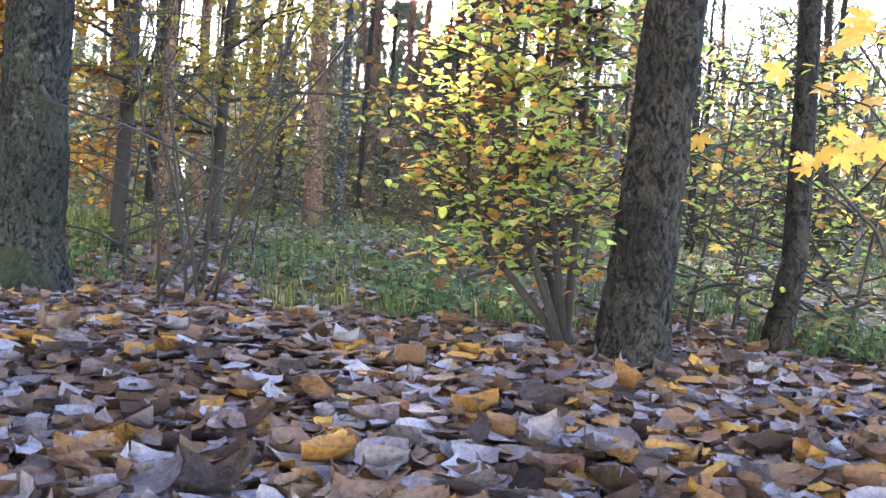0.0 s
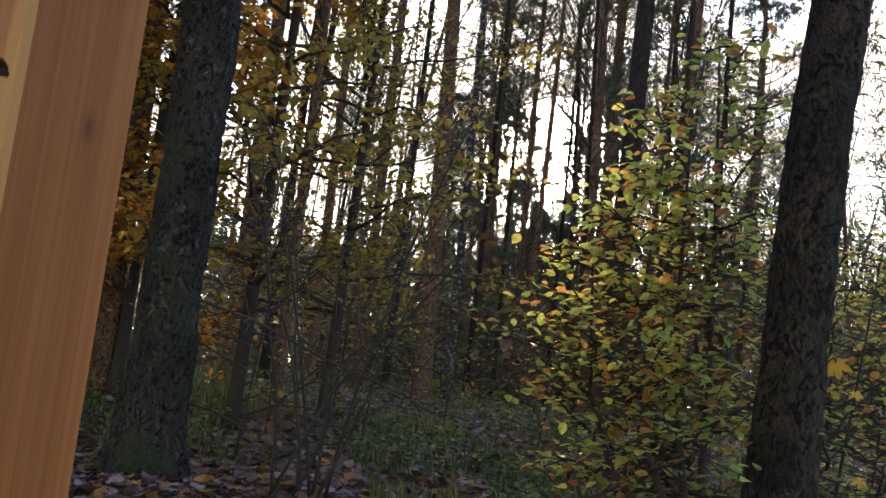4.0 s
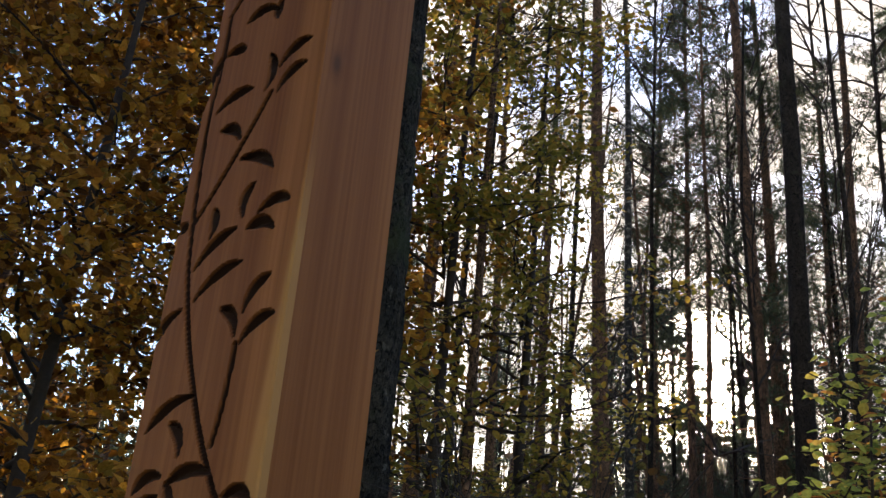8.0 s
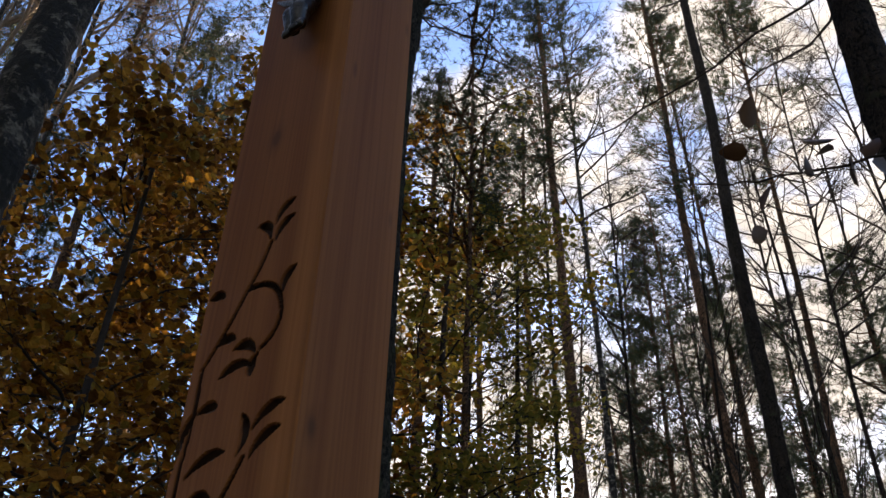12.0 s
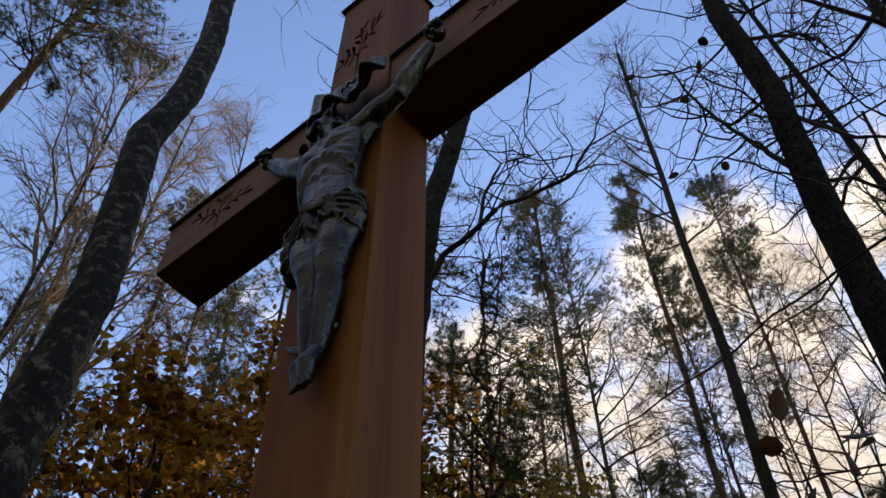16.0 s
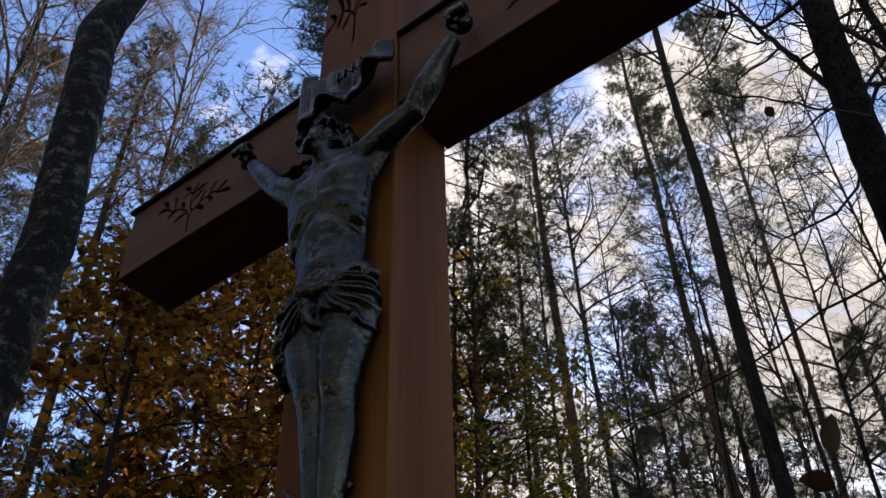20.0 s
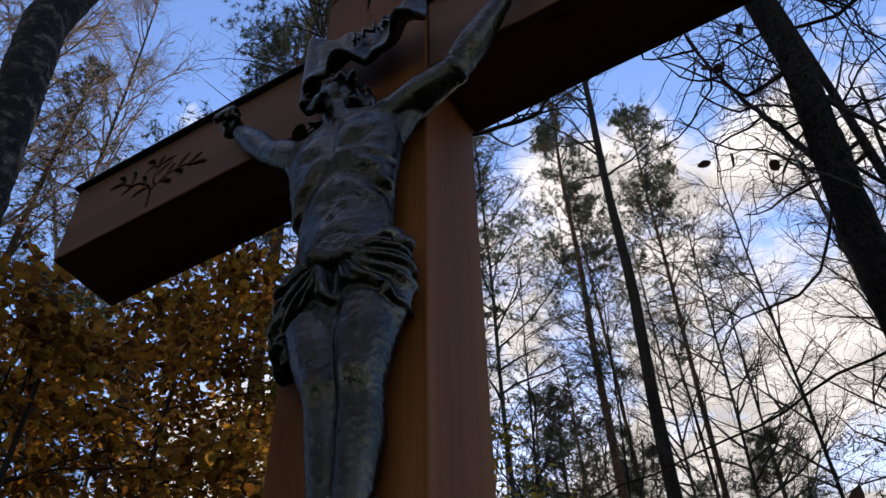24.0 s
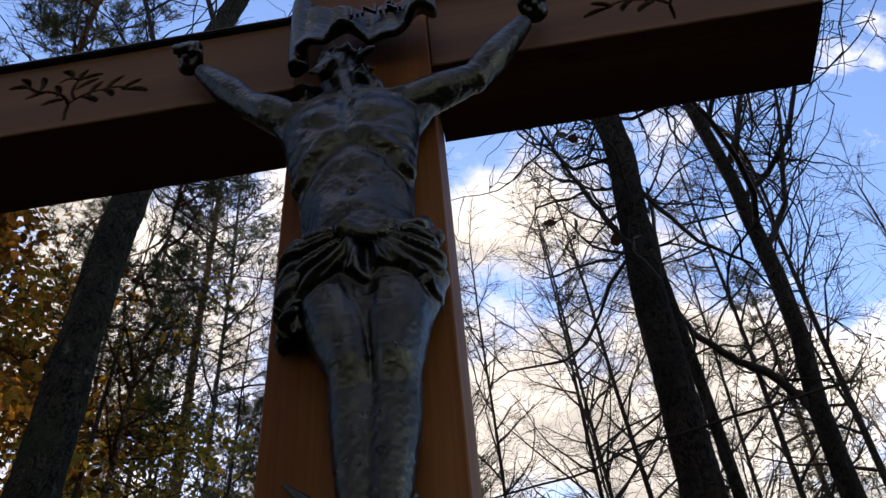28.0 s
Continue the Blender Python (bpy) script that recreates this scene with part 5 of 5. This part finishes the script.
    for j in range(3):
        s.tube([(-0.07 - 0.005 * j, -0.058 + 0.012 * j, 2.83), (-0.076 - 0.005 * j, -0.052 + 0.012 * j, 2.76), (-0.072 - 0.006 * j, -0.05 + 0.012 * j, 2.675 + 0.012 * (j % 2))], [0.009, 0.011, 0.006], 8)
    me = fused("statue", s, 0.003, 4)
    carve_statue(me)
    ob = part("statue", me, None)
    ob.location = (-0.009, 0.0, -0.006)
    return tagged(ob, "dark grey hammered metal figure fixed to the wooden cross", "statue")


build_statue()


def build_titulus():
    """The curled scroll over the figure's head, with its four raised letters."""
    s = Shape()
    n = 70
    for i in range(n):
        u = i / (n - 1)
        x = -0.108 + 0.262 * u
        wave = math.sin(u * 10.5 - 2.2)
        y = -0.036 - 0.012 * math.sin(u * 8.5 + 0.4) - 0.006 * math.sin(u * 23)
        lo = 3.385 + 0.014 * wave + 0.012 * u
        hi = 3.545 + 0.006 * math.sin(u * 6) - 0.008 * u
        curl = 0.014 + 0.028 * max(0.0, wave)
        s.tube([(x, y - 0.016 - curl, lo), (x, y - 0.02 - 0.4 * curl, lo + 0.022), (x, y - 0.004, lo + 0.055), (x, y, (lo + hi) / 2 + 0.02), (x, y - 0.004, hi)], [0.009, 0.009, 0.008, 0.008, 0.008], 6)
    # the end rolled up
    for k in range(3):
        a = 2.2 * k
        s.tube([(-0.116 + 0.008 * math.cos(a), -0.042 + 0.008 * math.sin(a), 3.348), (-0.119 + 0.007 * math.cos(a), -0.043 + 0.007 * math.sin(a), 3.5), (-0.117 + 0.009 * math.cos(a), -0.04 + 0.009 * math.sin(a), 3.59)], [0.015, 0.014, 0.016], 12)
    ob = part("titulus_scroll", fused("titulus_scroll", s, 0.004, 2), None)
    tagged(ob, "curled dark metal scroll with four raised letters", "plaque")
    cu = bpy.data.curves.new("lettering", "FONT")
    cu.body, cu.size, cu.extrude, cu.align_x = "I.N.R.I", 0.048, 0.004, "CENTER"
    src = new("lettering", cu)
    bpy.context.view_layer.update()
    me = bpy.data.meshes.new_from_object(src.evaluated_get(bpy.context.evaluated_depsgraph_get()))
    bpy.data.objects.remove(src)
    me.materials.clear()
    me.materials.append(METAL)
    t = part("lettering", me, None, ob)
    t.matrix_local = pose(0.045, -0.05, 3.5, 90, 0, 0)


build_titulus()


# ---- ground cover ----
def build_litter():
    rng = np.random.default_rng(8)
    s, far = Shape(), Shape()
    n = 16000
    d = 0.9 + 4.6 * rng.random(n) ** 1.25
    az = np.radians(rng.uniform(-75, 30, n))
    x, y = EYE.x + d * np.sin(az), EYE.y + d * np.cos(az)
    z = np.array([height(a, b) for a, b in zip(x, y)]) + rng.uniform(0.0, 0.045, n)
    s.leaves(np.stack([x, y, z], 1), 0.038 + 0.062 * rng.random(n) ** 1.6, rng, 0.22, rich=True)
    n = 16000
    d = 5.0 + 9 * rng.random(n) ** 1.5
    az = np.radians(rng.uniform(-75, 30, n))
    x, y = EYE.x + d * np.sin(az), EYE.y + d * np.cos(az)
    z = np.array([height(a, b) for a, b in zip(x, y)]) + rng.uniform(0.004, 0.04, n)
    far.leaves(np.stack([x, y, z], 1), rng.uniform(0.055, 0.1, n), rng, 0.6, 0.42)
    # thinner cover on the near side of the clearing
    n = 15000
    d = 0.3 + 11 * rng.random(n) ** 0.7
    az = np.radians(rng.uniform(25, 290, n))
    x, y = EYE.x + d * np.sin(az), EYE.y + d * np.cos(az)
    z = np.array([height(a, b) for a, b in zip(x, y)]) + rng.uniform(0.004, 0.03, n)
    far.leaves(np.stack([x, y, z], 1), rng.uniform(0.06, 0.11, n), rng, 0.35, 0.42)
    e = thing("leaf_litter", (0, 0, 0), "carpet of dry brown and grey fallen leaves on the soil", "leaf litter", kind="stuff")
    part("fallen_leaves", s, LITTER, e)
    part("fallen_leaves", far, LITTER, e, smooth=False)
    # the uppermost leaves lie loose, one by one
    shapes = []
    for k in range(8):
        q = Shape()
        q.leaves(np.zeros((1, 3)), [1.0], rng, 0.15, rich=True)
        shapes.append(q.mesh("fallen_leaf", LOOSE))
    for k in range(230):
        d, a = 1.0 + 2.4 * rng.random() ** 1.2, radians(rng.uniform(-58, 8))
        x, y = EYE.x + d * math.sin(a), EYE.y + d * math.cos(a)
        o = part("fallen_leaf", shapes[k % 8], None, GROUND)
        o.matrix_local = pose(x, y, height(x, y) + 0.036, rng.normal(0, 14), rng.normal(0, 14), rng.uniform(0, 360)) @ Matrix.Scale(rng.uniform(0.06, 0.11), 4)


def build_grass():
    rng = np.random.default_rng(9)
    s = Shape()
    n = 15000
    az = rng.uniform(-60, 20, n)
    d = 4.0 + 13 * rng.random(n) ** 1.2
    keep = np.array([noise.noise(Vector((a * 0.13, b * 0.5, 2))) for a, b in zip(az, d)]) > 0.02
    keep &= (d > 5.6) | (az > -27)
    az, d = np.radians(az[keep]), d[keep]
    n = len(d)
    x, y = EYE.x + d * np.sin(az), EYE.y + d * np.cos(az)
    z = np.array([height(a, b) for a, b in zip(x, y)])
    p = np.stack([x, y, z], 1)
    a = rng.uniform(0, 6.28, n)
    ln = rng.uniform(0.05, 0.2, n)
    lean = rng.uniform(0.1, 0.8, n)
    tip = p + np.stack([np.cos(a) * ln * lean, np.sin(a) * ln * lean, ln], 1)
    mid = p + (tip - p) * 0.55 + np.array([0, 0, 0.03])
    w = np.stack([-np.sin(a), np.cos(a), 0 * a], 1) * 0.006
    v = np.stack([p - w, p + w, mid + w * 0.8, mid - w * 0.8, tip], 1).reshape(-1, 3)
    b = np.arange(n)[:, None] * 5
    f = np.concatenate([b + [0, 1, 2], b + [0, 2, 3], b + [3, 2, 4]]).tolist()
    s.add(v, f)
    k = rng.integers(0, n, 9000)
    s.leaves(p[k] + rng.normal(0, 0.08, (9000, 3)) + np.array([0, 0, 0.14]), rng.uniform(0.03, 0.07, 9000), rng, 0.7, 0.4)
    ob = part("undergrowth", s, HERB, smooth=False)
    tagged(ob, "low green grass and herbs on the forest floor", "undergrowth", kind="stuff")


def grass_tuft(at, radius, tall, n, seed):
    rng = np.random.default_rng(seed)
    e = thing("grass_tuft", at, "tuft of long sunlit grass on the forest floor", "grass", "grass tufts")
    s = Shape()
    for _ in range(n):
        a, b, q = rng.uniform(0, 6.28), rng.uniform(0, 6.28), radius * rng.random() ** 0.5
        p = np.array((q * math.cos(a), q * math.sin(a), 0.0))
        h, lean = tall * rng.uniform(0.5, 1.1), rng.uniform(0.1, 0.6)
        d, w = np.array((math.cos(b), math.sin(b), 0)), np.array((-math.sin(b), math.cos(b), 0)) * 0.004
        m, t = p + d * h * lean * 0.35 + (0, 0, h * 0.6), p + d * h * lean + (0, 0, h * 0.85)
        s.add([p - w, p + w, m + w, m - w, t], [(0, 1, 2, 3), (3, 2, 4)])
    tagged(part("foliage", s, SUNLIT_GRASS, e, smooth=False), kind="stuff")


def build_far_woods():
    rng = np.random.default_rng(10)
    s, g, lo = Shape(), Shape(), Shape()
    pts = []
    for i in range(320):
        # those past 210 ring the clearing, mostly unseen, added to cut light from behind
        az, d = rng.uniform(-180, 180), rng.uniform(18, 60)
        if i < 210:
            az = rng.uniform(-95, 45)
        if abs(az + 20.8) < 1.0:
            az += 2.4 if az > -20.8 else -2.4
        b = np.array(spot(az, d))
        h = rng.uniform(12, 19)
        q = wander(b - [0, 0, 0.2], (rng.normal(0, 0.04), rng.normal(0, 0.04), 1), h, rng, 5, 0.03)
        s.tube(q, np.linspace(rng.uniform(0.025, 0.08), 0.012, 6), 6, cap=False)
        for _ in range(10 if i < 210 else 26):
            pts.append(q[3] + (q[5] - q[3]) * rng.uniform(-0.3, 1.05) + rng.normal(0, 1, 3) * [1.0, 1.0, 0.4])
    # tops of young pines massed low round the sun
    for az, top, d in ((-25.6, 17, 34), (-24.2, 20, 30), (-23.0, 14.5, 40), (-22.4, 18, 33), (-19.3, 16, 36), (-18.4, 19, 31), (-16.9, 17, 38), (-15.2, 18, 33), (-20.8, 11.2, 42), (-21.6, 11.8, 38), (-20.0, 11.6, 37), (-13.4, 15, 36), (-27.2, 15, 37)) + tuple((-78 + 2.3 * j, 12 + 5 * math.sin(j * 2.7), 30 + 4 * math.cos(j * 1.9)) for j in range(20)) + tuple((-11.5 + 1.7 * j, 17 + 4 * math.sin(j * 2.1), 29 + 4 * math.cos(j * 1.3)) for j in range(16)):
        for _ in range(46):
            u = rng.random() ** 0.8
            el = 2 + (top - 2) * u
            a = radians(az + rng.normal(0, 0.2 + 0.75 * (1 - u)))
            q = np.array((EYE.x + d * math.sin(a), EYE.y + d * math.cos(a), 0.6 + d * math.tan(radians(el))))
            ray = q - np.array((EYE.x, EYE.y, 0.6))
            if ray @ np.array(SUN_DIR) / np.linalg.norm(ray) < 0.9996:
                pts.append(q)
    pts = np.array(pts)
    c = np.repeat(pts, 30, 0) + rng.normal(0, 0.32, (len(pts) * 30, 3)) * [1, 1, 0.5]
    d = rng.normal(0, 1, (len(c), 3)) + [0, 0, 0.4]
    d /= np.linalg.norm(d, axis=1)[:, None]
    w = np.cross(d, rng.normal(0, 1, d.shape))
    w *= 0.024 / (np.linalg.norm(w, axis=1)[:, None] + 1e-9)
    v = np.stack([c - w, c + w, c + d * 0.34], 1).reshape(-1, 3)
    g.add(v, np.arange(len(v)).reshape(-1, 3).tolist())
    # fine bare twigs between the far trunks
    n = 26000
    az, d = rng.uniform(-80, 40, n), rng.uniform(13, 42, n)
    c = np.stack([EYE.x + d * np.sin(np.radians(az)), EYE.y + d * np.cos(np.radians(az)), 0.4 + 15 * rng.random(n) ** 1.4], 1)
    dr = rng.normal(0, 1, (n, 3)) * [0.6, 0.6, 1] + [0, 0, 0.5]
    dr /= np.linalg.norm(dr, axis=1)[:, None]
    w = np.cross(dr, rng.normal(0, 1, dr.shape))
    w *= (0.00028 * d)[:, None] / (np.linalg.norm(w, axis=1)[:, None] + 1e-9)
    v = np.stack([c - w, c + w, c + dr * rng.uniform(0.4, 1.6, (n, 1))], 1).reshape(-1, 3)
    n = 20000
    az, d = rng.uniform(-33, -6, n), rng.uniform(14, 40, n)
    c = np.stack([EYE.x + d * np.sin(np.radians(az)), EYE.y + d * np.cos(np.radians(az)), d * np.tan(np.radians(1 + 19 * rng.random(n) ** 1.3))], 1)
    dr = rng.normal(0, 1, (n, 3)) * [0.7, 0.7, 1] + [0, 0, 0.4]
    dr /= np.linalg.norm(dr, axis=1)[:, None]
    w = np.cross(dr, rng.normal(0, 1, dr.shape))
    w *= (0.00024 * d)[:, None] / (np.linalg.norm(w, axis=1)[:, None] + 1e-9)
    far = np.stack([c - w, c + w, c + dr * rng.uniform(0.3, 1.3, (n, 1))], 1)
    ray = (c - np.array(EYE) - [0, 0, 0.5]) @ np.array(SUN_DIR) / np.linalg.norm(c - np.array(EYE) - [0, 0, 0.5], axis=1)
    v = np.concatenate([v, far[ray < 0.9996].reshape(-1, 3)])
    tw = Shape()
    tw.add(v, np.arange(len(v)).reshape(-1, 3).tolist())
    n = 66000
    az, d = rng.uniform(-110, 70, n), 15 + 36 * rng.random(n)
    x, y = EYE.x + d * np.sin(np.radians(az)), EYE.y + d * np.cos(np.radians(az))
    hh = np.array([max(0.3, 0.12 * c + 2.2 * noise.noise(Vector((a * 0.2, b * 0.2, 9)))) for a, b, c in zip(x, y, d)])
    z = 0.1 + hh * rng.random(n) ** 1.1
    lo.leaves(np.stack([x, y, z], 1), (0.0088 * d + 0.02) * rng.uniform(0.7, 1.4, n), rng, 1.0, 0.4)
    stems = Shape()
    for i in range(1500):
        az, d = rng.uniform(-110, 60), rng.uniform(38, 66)
        b = np.array(spot(az, d))
        if i > 1150:
            az = rng.uniform(-30, -11)
        h = d * math.tan(radians(max(3.0, rng.normal(8.8, 2.2) + (1.2 if i > 1150 and abs(az + 20.8) > 1.5 else 0))))
        stems.tube([b - [0, 0, 0.3], b + [rng.normal(0, 0.3), 0, h * 0.6], b + [rng.normal(0, 0.7), 0, h]], [rng.uniform(0.12, 0.34), 0.16, 0.03], 5, cap=False)
    e = thing("far_woods", (0, 0, 0), "dense far wood of thin dark trunks and autumn scrub", "woods", kind="stuff")
    part("trunks", s, PINE_BARK, e)
    part("stems", stems, TWIG, e)
    part("twigs", tw, TWIG, e, smooth=False)
    part("needles", g, NEEDLES, e, smooth=False)
    part("scrub", lo, THICKET, e, smooth=False)


def palmate(name, mat):
    """A maple leaf: five toothed lobes round the stalk's end, slightly cupped."""
    s = Shape()
    v = [(0, 0.12, 0)]
    n = 60
    for i in range(n + 1):
        a = radians(-160 + 320 * i / n)
        r = 0.3 + max(k * math.exp(-((a - c) / w) ** 2) for c, k, w in ((0, 0.6, 0.34), (0.85, 0.5, 0.33), (-0.85, 0.5, 0.33), (1.75, 0.25, 0.35), (-1.75, 0.25, 0.35)))
        r *= 1.0 + (0.07 if i % 3 == 0 else -0.04)
        v.append((r * math.sin(a), 0.12 + r * math.cos(a), 0.1 * r * math.cos(5 * a) - 0.12 * r * r))
    s.add(v, [(0, i, i + 1) for i in range(1, n + 1)])
    return s.mesh(name, mat)


def build_twigs():
    rng = np.random.default_rng(12)
    leaf = palmate("leaf", YELLOW)
    e = thing("maple_sapling", (1.63, 2.56, -0.14), "maple sapling with bright yellow lobed leaves on thin stems", "sapling")
    s = Shape()
    s.tube([(0, 0, -0.1), (-0.04, 0, 0.25), (-0.15, 0, 0.48), (-0.3, 0, 0.63), (-0.42, 0, 0.72)], [0.009, 0.008, 0.007, 0.005, 0.003], 6)
    s.tube([(0.06, 0.05, -0.1), (0.0, 0.03, 0.5), (-0.12, 0, 0.9), (-0.26, 0, 1.1), (-0.4, 0, 1.08)], [0.009, 0.008, 0.006, 0.004, 0.003], 6)
    s.tube([(-0.05, 0.02, 0.7), (-0.2, 0, 0.88), (-0.45, 0, 0.97)], [0.005, 0.004, 0.002], 5)
    part("stem", s, TWIG, e)
    for x, z, k in ((1.16, 0.83, 1), (1.31, 0.90, 1.1), (1.36, 0.97, 1), (1.42, 1.01, 1.1), (1.31, 0.78, 0.8), (1.39, 0.81, 1), (1.46, 0.74, 1.2), (1.34, 0.64, 0.7), (1.24, 0.55, 0.9), (1.30, 0.56, 1), (1.36, 0.56, 1), (1.42, 0.59, 1), (1.47, 0.60, 1.2), (1.27, 0.50, 0.8), (1.52, 0.92, 1.1), (1.56, 0.61, 1.1), (1.59, 0.81, 1), (1.52, 0.67, 0.9), (1.00, 0.22, 0.5), (0.91, 0.59, 0.8), (0.88, 0.63, 0.6), (0.97, 0.50, 0.4)):
        o = part("leaf", leaf, None, e)
        o.matrix_local = pose(x - 1.63, rng.normal(0, 0.04), z + 0.17, 48 + rng.normal(0, 18), rng.normal(0, 25), rng.normal(0, 25)) @ pose(0, 0, 0, 0, 0, rng.uniform(100, 230)) @ Matrix.Scale(0.085 * k, 4)
    # withered leaves hanging on bare twigs before the sky
    dry = []
    for k in range(3):
        q = Shape()
        q.leaves(np.zeros((1, 3)), [1.0], rng, 0.3, 0.4 - 0.06 * k)
        dry.append(q.mesh("leaf", BROWNLEAF))
    twigs = (((1.25, 1.5, 2.5), [(1.25, 1.5, 2.5), (1.0, 1.5, 2.62), (0.75, 1.5, 2.66), (0.5, 1.5, 2.72), (0.3, 1.5, 2.8)], [(0.46, 2.92), (0.47, 2.86), (0.68, 2.76), (0.72, 2.78), (0.63, 2.66), (0.52, 2.63), (0.8, 2.66), (0.6, 2.56), (0.86, 2.7), (0.76, 2.58), (0.49, 2.55)], 0.1),
             ((0.95, 2.3, 4.8), [(0.95, 2.3, 4.8), (0.8, 1.9, 4.6), (0.7, 1.6, 4.45), (0.52, 1.6, 4.6), (0.4, 1.6, 4.9)], [(0.54, 4.56), (0.51, 4.53), (0.75, 4.42), (0.65, 4.36), (0.77, 4.34)], 0.06),
             ((0.95, 2.3, 5.4), [(0.95, 2.3, 5.4), (0.85, 1.9, 5.35), (0.7, 1.6, 5.25), (0.58, 1.6, 5.1), (0.46, 1.6, 5.5)], [(0.58, 5.06), (0.54, 5.14), (0.7, 5.23), (0.46, 5.58), (0.8, 5.5)], 0.06),
             ((1.3, 1.6, 3.6), [(1.3, 1.6, 3.6), (0.85, 1.6, 3.51), (0.56, 1.6, 3.46), (0.28, 1.6, 3.36), (-0.1, 1.6, 3.33), (-0.4, 1.6, 3.25)], [], 0.06))
    for base, pts, leaves, size in twigs:
        e = thing("bare_twig", base, "bare twig with curled withered brown leaves" if leaves else "long thin bare twig before the sky", "twig", "bare twigs")
        s = Shape()
        pts = np.array(pts) - base
        k = np.linspace(0, len(pts) - 1, 17)
        run = np.stack([np.interp(k, range(len(pts)), pts[:, i]) for i in range(3)], 1) + rng.normal(0, 0.006, (17, 3))
        s.tube(run, np.linspace(0.0065, 0.0025, 17), 6)
        for _ in range(7):
            s.tube(wander(run[rng.integers(3, 17)], (rng.normal(-0.4, 0.6), rng.normal(0, 0.3), rng.normal(0.2, 0.5)), rng.uniform(0.1, 0.35), rng, 4, 0.25), [0.003, 0.0026, 0.0022, 0.0018, 0.0014], 4, cap=False)
        part("stem", s, TWIG, e)
        for x, z in leaves:
            o = part("leaf", dry[rng.integers(0, 3)], None, e)
            at = np.array((x - base[0], 1.5 - base[1] + 0.1 * (base[1] > 1.55), z - base[2])) + rng.normal(0, 0.02, 3)
            o.matrix_local = pose(*at, -70 + rng.normal(0, 30), rng.normal(0, 40), rng.uniform(0, 360)) @ Matrix.Scale(size * rng.uniform(0.85, 1.2), 4)

    # single dry leaves caught on the cross and on the figure
    for x, y, z, rx, rz, k, lab in ((-0.613, 0.0, 3.63, 40, 20, 0.085, "curled dry leaf lying on the arm of the cross"), (-0.35, 0.02, 3.63, 30, 200, 0.07, "curled dry leaf lying on the arm of the cross"), (-0.118, -0.055, 3.215, 20, -75, 0.05, "dry leaf caught on the shoulder of the figure")):
        q = Shape()
        q.leaves(np.zeros((1, 3)), [1.0], rng, 0.1, 0.3)
        o = part("fallen_leaf", q, BROWNLEAF, None, lab)
        tagged(o, lab, "leaf", "leaves caught on the cross")
        o.matrix_world = pose(x, y, z, rx, 0, rz) @ Matrix.Scale(k, 4)


build_litter()
build_grass()
for k, (x, y, r, h, n) in enumerate(((-4.6, 6.2, 0.4, 0.4, 300), (-2.9, 6.9, 0.5, 0.3, 200), (-5.3, 7.2, 0.6, 0.36, 260), (-0.95, 3.35, 0.26, 0.26, 90), (-0.6, 3.6, 0.22, 0.2, 60))):
    grass_tuft((x, y, height(x, y) - 0.02), r, h, n, 400 + k)
build_far_woods()
build_twigs()
